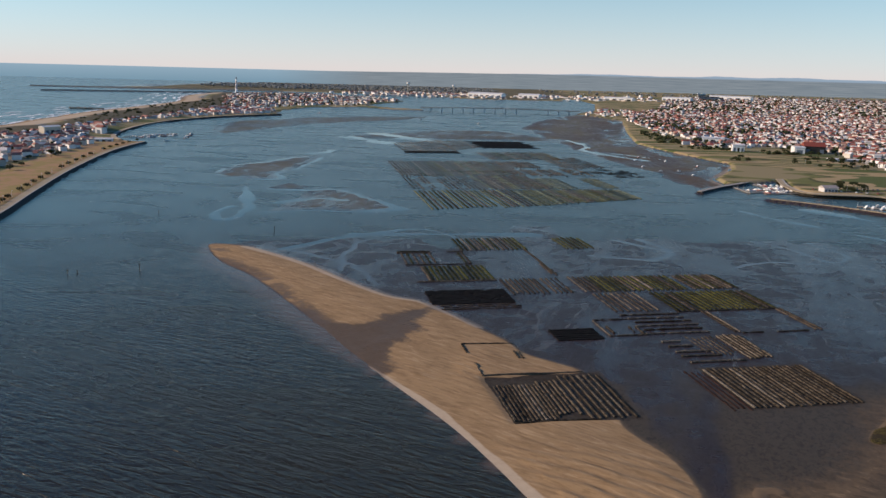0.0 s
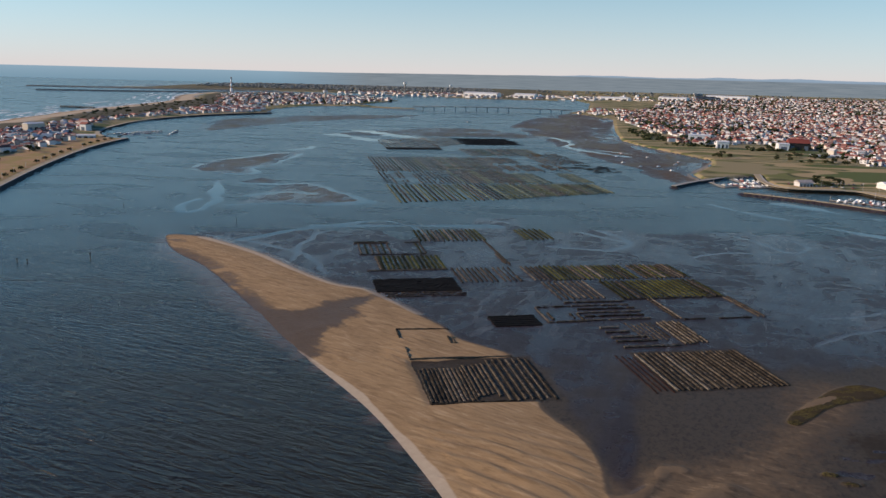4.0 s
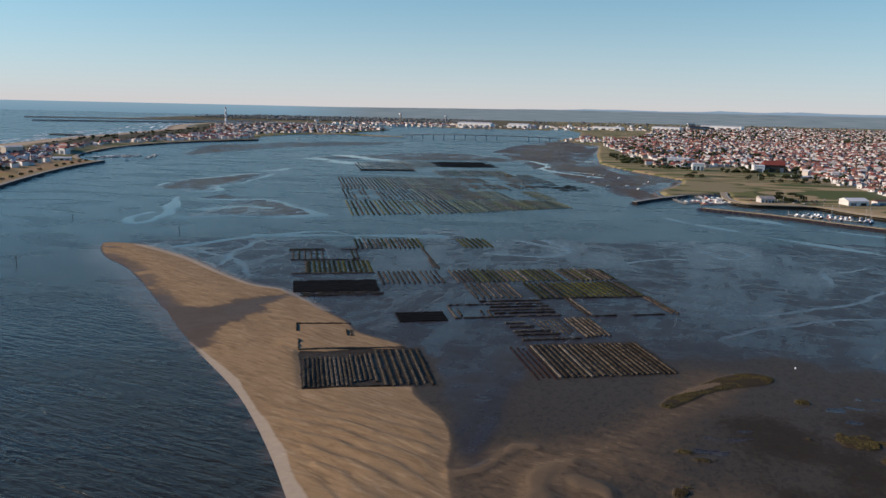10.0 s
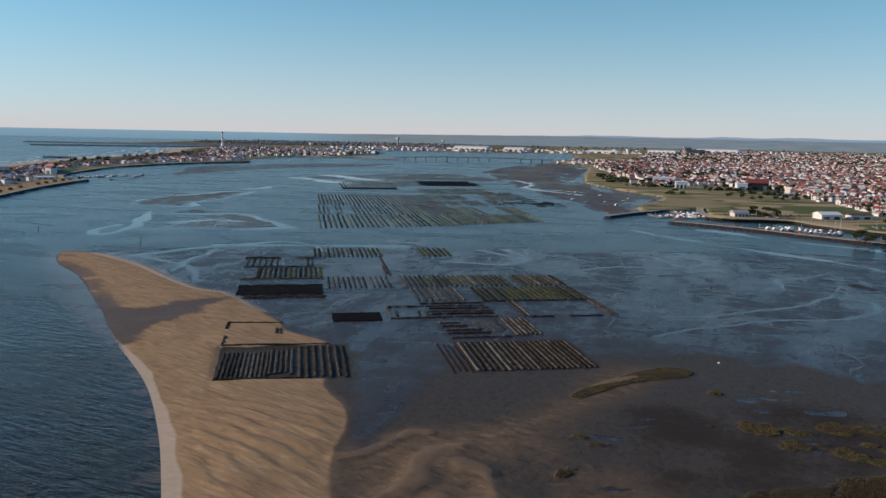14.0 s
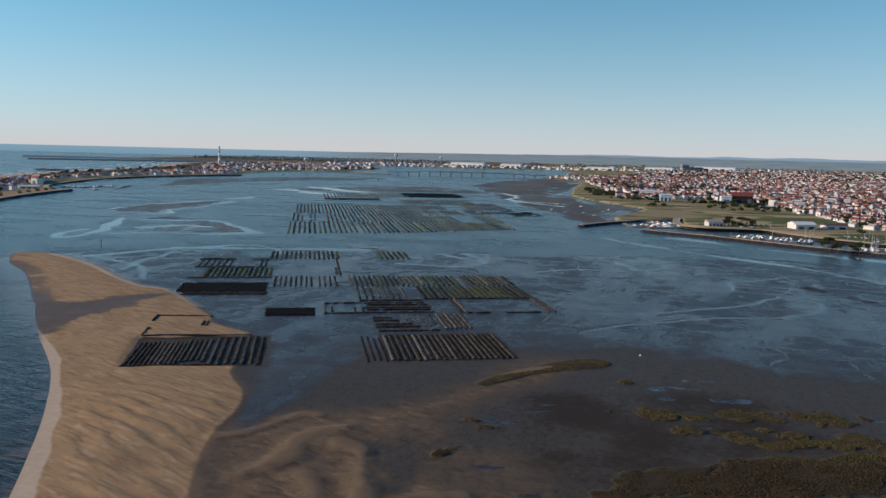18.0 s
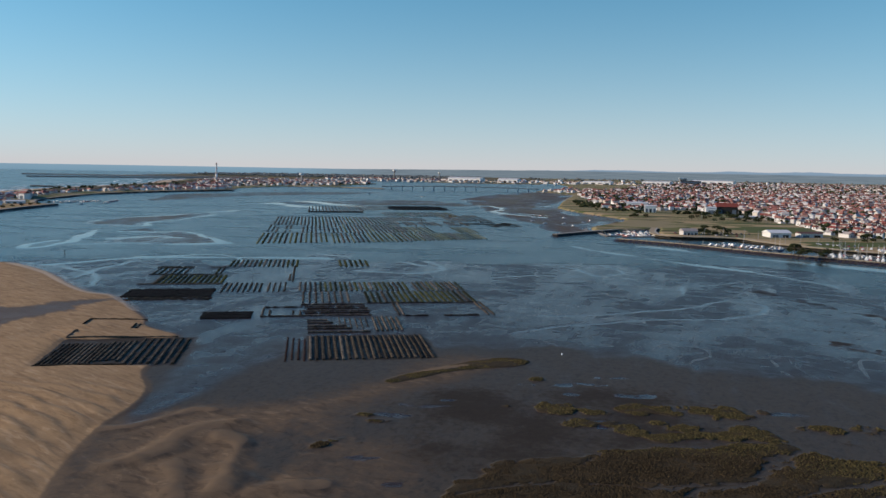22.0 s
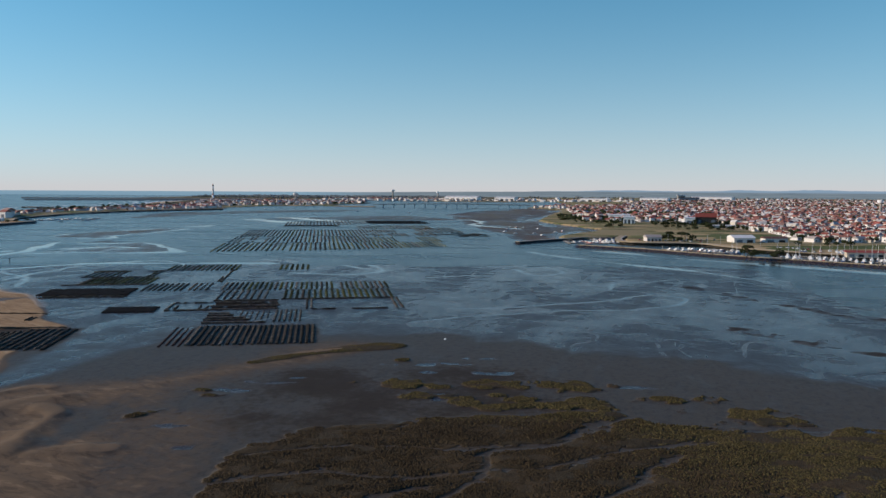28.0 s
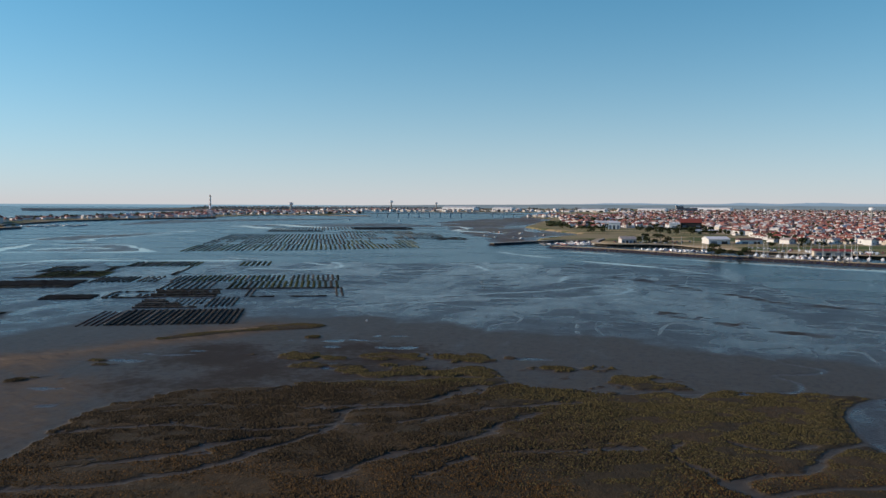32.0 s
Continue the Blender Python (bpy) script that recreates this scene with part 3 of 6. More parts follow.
STREAKS = [([(-218, 739), (-198, 734), (-175, 695), (-159, 624), (-148, 580), (-145, 553), (-156, 544), (-166, 568), (-165, 598)], 8),
           ([(-165, 705), (-150, 690), (-120, 690), (-95, 698), (-60, 656), (-34, 609)], 6), ([(-134, 576), (-100, 590), (-66, 588), (-36, 606)], 8), ([(-132, 622), (-104, 645), (-80, 640)], 6),
           ([(-223, 778), (-203, 763), (-177, 748), (-160, 764), (-171, 798), (-157, 834), (-153, 897), (-150, 960)], 6), ([(-225, 790), (-226, 844), (-206, 890), (-184, 938), (-150, 968)], 5),
           ([(-95, 458), (-76, 486), (-49, 512), (-22, 530), (-3, 514), (6, 493)], 5), ([(-170, 990), (-150, 1010), (-148, 1040)], 8),
           ([(-155, 1255), (-110, 1200), (-62, 1125)], 26), ([(-120, 1330), (-60, 1260), (-20, 1200)], 26), ([(190, 1300), (205, 1200), (195, 1120), (215, 1060), (245, 1010)], 9),
           ([(225, 1090), (250, 1060), (270, 1030)], 6), ([(300, 650), (340, 590), (400, 540), (470, 480), (600, 400)], 13),
           ([(240, 640), (280, 560), (330, 500)], 6), ([(-60, 505), (0, 515), (60, 520)], 8)]
MUDBANK = [(238, 745), (225, 800), (213, 888), (189, 965), (176, 1070), (165, 1159), (150, 1300), (129, 1500), (140, 1600), (182, 1785), (255, 1971), (330, 2120)] + \
          [(420, 1885), (345, 1509), (310, 1262), (320, 1165), (335, 1084), (358, 990), (342, 930), (295, 840), (290, 790)]
SWIRLS = [([(189, 530), (201, 557), (217, 560), (234, 537), (245, 492), (243, 472), (230, 459), (218, 496), (189, 530)], 2.4), ([(162, 441), (188, 458), (220, 455)], 3.0),
          ([(170, 292), (194, 310), (228, 325), (256, 328), (277, 342), (288, 358), (290, 374), (273, 380)], 2.2), ([(88, 512), (116, 524), (133, 500), (138, 477), (119, 457), (89, 463)], 5.0),
          ([(182, 330), (205, 335), (233, 346), (260, 362), (278, 384)], 2.4), ([(260, 542), (313, 518), (339, 478), (356, 436)], 4.0), ([(260, 396), (266, 420), (279, 428), (300, 444)], 2.4),
          ([(37, 556), (95, 522), (135, 484)], 4.0), ([(-118, 470), (-84, 452), (-51, 426), (-35, 384)], 3.0), ([(-56, 414), (-54, 479), (-20, 512), (19, 519)], 3.0)]
PUDDLES = [(127, 182, 4, 2.5), (133, 190, 6, 2), (142, 198, 7, 2), (147, 204, 5, 1.5), (130, 160, 3.6, 3), (138, 147, 2, 1.5), (177, 221, 7, 2), (187, 223, 6, 1.6), (196, 231, 6, 1.6),
           (185, 188, 2.6, 3.4), (236, 199, 7, 1.8), (170, 130, 2.0, 4.5), (159, 120, 1.6, 2.2), (262, 129, 3, 1.5), (196, 213, 9, 2.5), (181, 212, 5, 2)]
WEED_PATCHES = [[(293, 430), (309, 401), (320, 371), (329, 349)], [(332, 343), (341, 324), (357, 308)], [(288, 288), (304, 262), (312, 251), (322, 240)]]
QUAY = [(640, 545), (530, 590), (470, 618), (432, 655), (412, 690), (398, 728), (341, 738), (336, 777), (352, 838)]
CHANNEL = [(70, 177), (66, 198), (64, 225), (61, 256), (67, 270), (84, 272), (94, 251), (89, 231), (83, 211), (81, 192), (76, 175)]
SPINES = [([(69, 174), (76, 177), (80, 183), (83, 189), (88, 190)], 1.3, 0.4), ([(98, 180.5), (92, 177), (88, 171), (87, 162), (85, 158), (79, 152)], 2.6, 0.75),
          ([(97, 170), (101, 167), (102.5, 160), (104, 150), (105, 142)], 2.6, 0.75), ([(113, 141), (116, 142.5), (119, 144), (123, 145)], 1.6, 0.45), ([(92, 152), (96, 144), (98, 134), (104, 126)], 2.4, 0.5)]
HOLLOW = [(-64, 332), (-45, 320), (-30, 320), (-10, 348), (-4, 340), (-16, 306), (-22, 284), (-21, 268), (-30, 260), (-46, 284), (-62, 310)]
WET_EDGE_X = [60, 100, 140, 180, 209, 229, 253, 274, 289, 302, 317, 500]
WET_EDGE_Y = [262, 263, 265, 266, 256, 239, 226, 215, 206, 200, 192, 150]
MEANDER = [(291, 212), (297, 198), (302, 191), (298, 186), (288, 184), (290, 176), (285, 167), (261, 164), (249, 163)]
DARK_MUD = [(107, 150), (106, 165), (109, 181), (114, 178), (116, 162), (112, 144)]
BED_FLOORS = [(64, 107, 217, 256), (146, 188, 218.5, 255.5)]
FOREST = [[(430, 1900), (420, 1560), (480, 1500), (640, 1520), (600, 1600), (500, 1640)],
          [(1250, 1900), (1500, 1850), (1900, 2200), (1700, 2300), (1350, 2150)],
          [(-640, 1350), (-560, 1330), (-585, 1700), (-520, 2000), (-600, 2400), (-700, 2450), (-700, 1700)],
          [(-690, 620), (-560, 620), (-600, 1200), (-690, 1250)],
          [(-1300, 4200), (-900, 3700), (300, 3750), (700, 4600), (4500, 3900), (6000, 6000), (-800, 6300)]]
TOWN_EAST = [(400, 1700), (405, 1300), (428, 1200), (500, 1215), (545, 1100), (522, 1000), (532, 920), (517, 845), (505, 758), (560, 740), (760, 720), (1200, 800), (2900, 2500), (3300, 4300), (1400, 4300), (640, 2500), (460, 2120)]
TOWN_WEST = [(-425, 560), (-440, 800), (-452, 1020), (-500, 1120), (-535, 1260), (-550, 1400), (-538, 1520), (-500, 1640), (-440, 1730), (-400, 1800), (-430, 1930),
             (-560, 1950), (-560, 1650), (-580, 1400), (-600, 1200), (-640, 1000), (-640, 560)]


def spaced(stops):
    """Coordinates with a step that glides between the stops: (place, step) pairs."""
    out, v = [], stops[0][0]
    places, steps = zip(*stops)
    while v < places[-1]:
        out.append(v)
        v += float(np.interp(v, places, steps))
    return np.array(out + [places[-1]])


def heights(X, Y):
    """Ground height and the shares of each surface, all over the plan."""
    rough_n = layered(X, Y, 60, 3) - 0.5
    fine_n = layered(X, Y, 16, 7) - 0.5
    z = np.full(X.shape, -1.6)
    mask = {}

    flats = area(X, Y, FLATS, 80) + 14 * rough_n
    level = np.interp(Y, [-300, 215, 300, 420, 600], [0.16, 0.14, 0.11, 0.06, -0.045]) + 0.08 * rough_n * ease(Y, 200, 420) + 0.04 * fine_n
    level = level - 0.10 * ease(X - 255 - 0.35 * (Y - 230), 0, 70) * ease(Y, 190, 240)
    z = z + (level - z) * ease(flats, -10, 10)
    far = area(X, Y, FLATS_FAR, 80) + 25 * rough_n
    z = np.maximum(z, -1.6 + (1.52 + 0.16 * rough_n + 0.08 * fine_n) * ease(far, -25, 20))
    beyond = Y - np.interp(X, WET_EDGE_X, WET_EDGE_Y) + 30 * rough_n + 16 * fine_n
    mask["film"] = 0.12 + 0.10 * ease(beyond, 0, 30) + 0.22 * ease(Y, 370, 470) * ease(-Y, -600, -540) + 0.25 * (layered(X * 0.5, Y * 1.1, 60, 39) - 0.5) * ease(beyond, 0, 60) + 0.45 * ease(beyond, -3, 7) + 0.32 * ease(beyond, 10, 120)

    brown = area(X, Y, BROWN, 40) - 30 * ease(X, 142, 185) - 14 * ease(X, 116, 134) * ease(-Y, -172, -150) + 5 * fine_n
    z = z + 0.22 * ease(brown, -4, 14)
    mask["brown"] = np.maximum(0.5 + brown / 26, 0.46 * ease(-X, -154, -136) * ease(-Y, -186, -164))
    mask["film"] = mask["film"] - 0.4 * ease(brown, -2, 8)
    slick = np.zeros(X.shape)
    silt = np.zeros(X.shape)
    for outline, rise in BARS:
        bar = area(X, Y, outline, 60) + 18 * rough_n
        z = np.maximum(z, -0.25 + (0.25 + rise + 0.1 * fine_n) * ease(bar, -22, 10))
        silt = np.maximum(silt, 0.30 + np.minimum(bar, 16) / 50 + 0.5 * fine_n + 0.5 * rough_n - 0.6 * (bar < -2))
        mask["film"] = mask["film"] - 0.55 * ease(bar + 16 * fine_n, -1, 11)
    for line, half in STREAKS:
        slick = np.maximum(slick, ease(half * (1.5 * layered(X, Y, 40, 35) - 0.2) - line_distance(X + 20 * rough_n, Y, smooth_line(line), 40), -1.5, 1.5))
    mask["silt"] = silt
    z = np.maximum(z, np.where(slick > 0.05, -0.04 + 0.075 * slick, -9))
    mask["slick"] = slick
    bank = area(X, Y, MUDBANK, 80) + 20 * rough_n
    z = np.maximum(z, -1.0 + (1.15 + 0.3 * rough_n) * ease(bank, -20, 25))
    mask["brown"] = np.maximum(mask["brown"], 0.60 + np.minimum(bank, 40) / 300 + 0.5 * rough_n - 0.6 * (bank < 0))
    pools = layered(X * 0.8, Y * 0.5, 34, 43, 4)
    mask["film"] = mask["film"] - ease(bank, -5, 30) * (0.62 - 0.9 * ease(pools, 0.52, 0.62) * ease(-bank, -70, -20))
    mask["silt"] = np.maximum(mask["silt"], 0.75 * ease(bank, 0, 30) * ease(layered(X, Y * 0.5, 55, 47), 0.44, 0.60))
    cove = line_distance(X + 6 * fine_n, Y, smooth_line([(268, 790), (284, 838), (318, 905), (338, 960)]), 40)
    mask["cove"] = 0.62 * ease(-cove, -17, -4)

    sand = area(X, Y, SAND_WEST + SAND_EAST, 60)
    warp = 15 * (layered(X, Y, 36, 91) - 0.5) + 3.5 * (layered(X, Y, 10, 92) - 0.5)
    phase = ((X * math.sin(radians(42)) + Y * math.cos(radians(42)) + 0.8 * warp) / 4.2) % 1.0
    small = np.where(phase < 0.7, ease(phase, 0, 0.7), (1 - phase) / 0.3)
    wet_hollow = ease(area(X, Y, HOLLOW, 40) + 16 * (layered(X, Y, 13, 89) - 0.5) + 3 * small, -7, 9)
    shore = line_distance(X, Y, smooth_line(SAND_WEST), 60)
    leeward = line_distance(X, Y, smooth_line(SAND_EAST), 60)
    seaward = ease(leeward - shore, -6, 6)
    z = np.where(sand > -8, np.maximum(z, 0.02 + 0.75 * ease(sand, -6, 26) * seaward + (0.45 * (0.15 + 0.85 * ease(Y, 158, 188)) * ease(sand + 2 * fine_n, -0.6, 2.0) + 0.4 * ease(sand, 0, 24)) * (1 - seaward) - 0.12 * wet_hollow), z)
    bend = X * math.sin(radians(33)) + Y * math.cos(radians(33)) + warp
    phase = (bend / 6.4) % 1.0
    crest = np.where(phase < 0.78, ease(phase, 0, 0.78), (1 - phase) / 0.22)
    big = ease(-Y, -222, -204)
    z = z + 0.36 * small * ease(sand, 2, 9) * (1 - wet_hollow) * (ease(Y, 252, 268) * ease(-Y, -330, -296) * ease(-X, -34, -8) + 0.85 * ease(Y, 330, 352)) * ease(layered(X, Y, 20, 96), 0.28, 0.55)
    z = z + 0.44 * crest * big * ease(sand, 2, 9) * (0.7 + 0.6 * ease(layered(X, Y, 26, 95), 0.3, 0.7))
    z = np.where((sand < 8) & (shore < 50), z + (np.minimum(z, 0.03 + sand * 0.06) - z) * seaward, z)
    mask["sand"] = np.maximum(0.5 + (sand + 4 * fine_n * ease(-Y, -190, -160)) / np.interp(Y, [150, 188], [24, 9]), mask.pop("cove"))
    mask["dunes"] = ease(sand, 0, 5)
    ridges = ease(brown, 3, 9) * ease(-X, -136, -118) * ease(-Y, -205, -190)
    tops = ridges * ease(layered(X, Y, 20, 97), 0.38, 0.55)
    z = z + 0.16 * crest * tops + 0.5 * ridges * (layered(X * 1.2 + 0.4 * Y, 0.7 * Y - 0.3 * X, 15, 97) - 0.5)
    mask["film"] = mask["film"] - 0.3 * ridges
    for line, half, rise in SPINES:
        d = line_distance(X + 3 * fine_n, Y + 2 * fine_n, smooth_line(line), 30)
        top = ease(1.5 * half * (0.35 + 1.3 * layered(X, Y, 9, 99)) - d, -1.6, 1.5 * half)
        z = z + rise * top
        mask["sand"] = np.maximum(mask["sand"], 0.86 * ease(top, 0.1, 1.0) * ease(layered(X, Y * 0.8, 8, 101), 0.2, 0.5))
    dark_mud = ease(area(X, Y, DARK_MUD, 30) + 12 * (layered(X, Y, 7, 87) - 0.5), -5, 6) * 0.8
    mask["brown"] = mask["brown"] * (1 - dark_mud)
    mask["sand"] = mask["sand"] * (1 - dark_mud)
    channel = ease(area(X, Y, CHANNEL, 40) + 5 * fine_n, -3, 6)
    mask["film"] = np.maximum(mask["film"], 0.52 * channel)
    mask["damp"] = np.clip(1.05 * wet_hollow + 0.9 * ease(-sand, -3.5, 0) * (X > np.interp(Y, [100, 300, 460], [70, 0, -115])), 0, 1)
    mask["damp"] = mask["damp"] + 0.12 * big * ease(0.3 - crest, 0, 0.3) * ease(layered(X, Y, 18, 93), 0.35, 0.6)
    mask["damp"] = mask["damp"] + 0.6 * ease(-shore, -17, -4) * ease(Y, 285, 310) * seaward * ease(layered(X * 0.7, Y * 1.5, 9, 94), 0.2, 0.5)
    mask["damp"] = mask["damp"] + 0.75 * ease(-Y, -175, -120) * ease(X, 62, 95)
    width = np.interp(Y, [60, 150, 240, 266, 290, 430, 470], [4.6, 3.4, 2.4, 0.8, -1.5, -1.5, 0.6]) + 3.0 * fine_n
    mask["pale"] = np.where(sand > -6, 0.5 + (width - shore * np.sign(sand)) / 3, 0)
    spit = line_distance(X, Y, smooth_line(SAND_EAST[-8:]), 40)
    mask["pale"] = np.where(sand < 0, 0.5 + width / 3, mask["pale"]) * (sand > -8) * seaward
    mask["pale"] = np.maximum(mask["pale"], np.where(sand > -3, 0.55 + (np.interp(Y, [330, 400, 460], [2.0, 4.5, 5.0]) - spit) / 5, 0))

    marsh = area(X, Y, MARSH, 60) + 10 * fine_n + 5 * (layered(X * 0.7, Y * 1.3, 4, 65, 2) - 0.5)
    creek = np.full(X.shape, 30.0)
    warp_x, warp_y = X + 7 * (layered(X, Y, 14, 61) - 0.5), Y + 5 * (layered(X, Y, 14, 71) - 0.5)
    for line, half in CREEKS:
        creek = np.minimum(creek, line_distance(warp_x, warp_y, smooth_line(line), 30) - half * (0.1 + 1.0 * layered(X, Y, 10, 85)))
    pond = area(X, Y, POND, 30) + 1.5 * fine_n
    gaps = layered(X * 0.55, Y * 1.3, 11, 21)
    open_mud = 2.6 * ease(gaps, 0.60, 0.68) * ease(-X, -262, -225) * ease(-marsh, -26, -10)
    vein = np.abs(layered(X * 0.55 - 0.35 * Y, Y * 1.25 - 0.35 * X, 9, 81, 3) - 0.5)
    vein2 = np.abs(layered(X * 0.5 - 0.3 * Y, Y * 1.3 - 0.4 * X, 5, 87, 2) - 0.5)
    open_mud = open_mud + (2.2 * ease(0.028 - vein, 0, 0.020) + 1.7 * ease(0.030 - vein2, 0, 0.022)) * ease(-X, -290, -225) * ease(Y, 92, 124)
    marsh = np.minimum(np.minimum(marsh, creek), -pond) - open_mud
    isle = np.maximum(area(X, Y, ISLAND, 30) + 1.2 * fine_n, -30)
    for cx, cy, rx, ry in TUFTS:
        isle = np.maximum(isle, (1 - np.hypot((X - cx) / rx, (Y - cy) / ry)) * ry + 1.0 * fine_n + 2.6 * ry ** 0.5 * (layered(X, Y, 4.0, 83) - 0.5) * 2)
    veg = np.maximum(marsh, isle)
    mask["film"] = mask["film"] * ease(-area(X, Y, MARSH, 60), -4, 6) + 1.2 * ease(pond, 0, 2)
    z = z + 0.28 * ease(veg, -1.0, 1.5)
    z = np.where(pond > -2, np.minimum(z, 0.16 - 0.12 * ease(pond, -1.5, 2)), z)
    z = np.where(creek < 1.5, np.minimum(z, np.interp(creek, [-1.2, 1.2], [0.04, 0.34])), z)
    mask["marsh"] = 0.5 + veg / 4
    along, across = (X - 144) * 0.85 + (Y - 235.5) * 0.52, (Y - 235.5) * 0.85 - (X - 144) * 0.52
    dry_isle = np.maximum(0, 1 - np.hypot(along / 14, (across - 0.9 + fine_n) / 2.4))
    mask["sand"] = np.maximum(mask["sand"], 2.6 * dry_isle * (area(X, Y, ISLAND, 10) > 0.4))
    mask["marsh"] = np.where(dry_isle > 0.22, 0, mask["marsh"])
    mask["weed_and_shade"] = 0.35 * layered(X, Y, 40, 31) + (0.6 * layered(X, Y, 14, 79) + 0.08) * ease(X, 118, 150) * ease(-X, -235, -190) * ease(Y, 140, 165) * ease(-Y, -235, -205)
    for weed_line in WEED_PATCHES:
        line = line_distance(X, Y, smooth_line(weed_line), 40) + 6 * fine_n
        mask["weed_and_shade"] = mask["weed_and_shade"] + 1.0 * ease(-line, -5.5, -0.5) * ease(layered(X, Y, 4, 77), 0.42, 0.58)
        mask["film"] = mask["film"] - 0.8 * ease(-line, -6, -2) * ease(layered(X, Y, 6, 77), 0.40, 0.54)
    swirl = np.zeros(X.shape)
    for line, half in SWIRLS:
        swirl = np.maximum(swirl, 0.75 - np.abs(line_distance(X + 8 * fine_n, Y + 12 * rough_n, smooth_line(line), 30)) / (1.7 * half))
    meander = line_distance(X + 2 * fine_n, Y, smooth_line(MEANDER), 20)
    mask["swirl"] = np.maximum(swirl, 0)
    mask["film"] = np.maximum(mask["film"], 0.55 * ease(-meander, -1.3, -0.3))
    z = z - 0.10 * ease(-meander, -1.4, -0.2)
    c, s = math.cos(radians(11)), math.sin(radians(11))
    # bed floors: shade between the bag rows is painted in as dark ground
    for u0, u1, v0, v1 in BED_FLOORS:
        u, v = X * c + Y * s, Y * c - X * s
        within = ease(np.minimum(np.minimum(u - u0, u1 - u), np.minimum(v - v0, v1 - v)) + 3 * fine_n, -1.5, 1.5)
        mask["sand"] = mask["sand"] * (1 - within)
        mask["weed_and_shade"] = mask["weed_and_shade"] + 0.35 * within
        mask["film"] = mask["film"] - 1.0 * within
        z = z + (np.minimum(z, 0.3) - z) * within
    puddle = np.full(X.shape, -1.0)
    for cx, cy, rx, ry in PUDDLES:
        puddle = np.maximum(puddle, 1 - np.hypot((X - cx) / rx, (Y - cy) / ry))
    puddle = puddle + 2.6 * (layered(X * 0.8, Y * 1.3, 3.6, 111) - 0.5)
    wet = ease(puddle, 0.25, 0.5) * (mask["marsh"] < 0.45)
    mask["film"] = np.maximum(mask["film"], wet)
    z = z - 0.06 * wet

    west = area(X, Y, LAND_WEST, 200, False)
    north = area(X, Y, LAND_NORTH, 200, False)
    east = area(X, Y, LAND_EAST, 200, False)
    mole = line_distance(X, Y, smooth_line(MOLE), 30)
    jetty = line_distance(X, Y, smooth_line(JETTY), 40)
    land = np.maximum(np.maximum(west, north), east)
    z = np.where(land > -3, np.maximum(z, -1.6 + 4.2 * ease(land, -3, 5)), z)
    beach = line_distance(X, Y, smooth_line(BEACH), 200)
    z = np.where((west > 0) & (beach < 90), np.minimum(z, -0.2 + beach * 0.06), z)
    dune = ease(beach, 60, 110) * ease(west, 0, 60)
    z = z + dune * 5 * layered(X, Y, 70, 41) * (X < -520)
    z = np.maximum(z, np.where(jetty < 8, -0.5 + 2.2 * ease(-jetty, -8, -3), -9))
    z = np.maximum(z, np.where(mole < 6, -0.5 + 1.6 * ease(-mole, -6, -2), -9))
    mask["turf"] = np.where(land > 0, 0.5 + land / 14, 0)
    mask["sand"] = np.where((west > 0) & (beach < 80), 0.5 + (62 + 30 * rough_n - beach) / 20, mask["sand"])
    mask["pale"] = np.where((west > 0) & (beach < 60), 0.4 + (beach - 12) / 30, mask["pale"])
    mask["turf"] = np.where((west > 0) & (beach < 70), 0, mask["turf"])
    path = line_distance(X, Y, smooth_line(EAST_PATH), 30)
    quay = line_distance(X, Y, smooth_line(QUAY), 40)
    mask["pale"] = np.where(land > 0, np.maximum(mask["pale"], 0.5 + (13 + 16 * fine_n - quay) / 6), mask["pale"])
    mask["pale"] = np.maximum(mask["pale"], 0.8 - np.abs(path - 4) / 9)
    ocean = line_distance(X, Y, smooth_line(LAND_NORTH[:4]), 200)
    mask["pale"] = np.maximum(mask["pale"], np.where(north > -5, 0.5 + (110 + 80 * rough_n - ocean) / 30, 0))
    mask["turf"] = np.where((north > -5) & (ocean < 150), 0, mask["turf"])
    mask["pale"] = np.maximum(mask["pale"], 0.8 - jetty / 9)
    mask["ochre"] = np.where(west > 0, 0.5 + (58 - line_distance(X, Y, smooth_line(WEST_SHORE), 90)) / 12, 0)
    town = np.maximum(area(X, Y, TOWN_EAST, 120), area(X, Y, TOWN_WEST, 120))
    mask["town"] = 0.40 + town / 120
    forest = np.full(X.shape, -120.0)
    for outline in FOREST[:-1]:
        forest = np.maximum(forest, area(X, Y, outline, 120) + 50 * rough_n)
    mask["forest"] = 0.5 + forest / 60
    mask["forest"] = np.maximum(mask["forest"], 0.9 * ease(west, 62, 80) * ease(beach, 70, 95) * (town < -20))
    mask["forest"] = np.maximum(mask["forest"], 0.55 * ease(north, 0, 60) * ease(-X, -900, -500) * ease(ocean, 120, 170))
    z = np.where(z > 2.0, z + 0.5 * rough_n, z)
    return z, mask


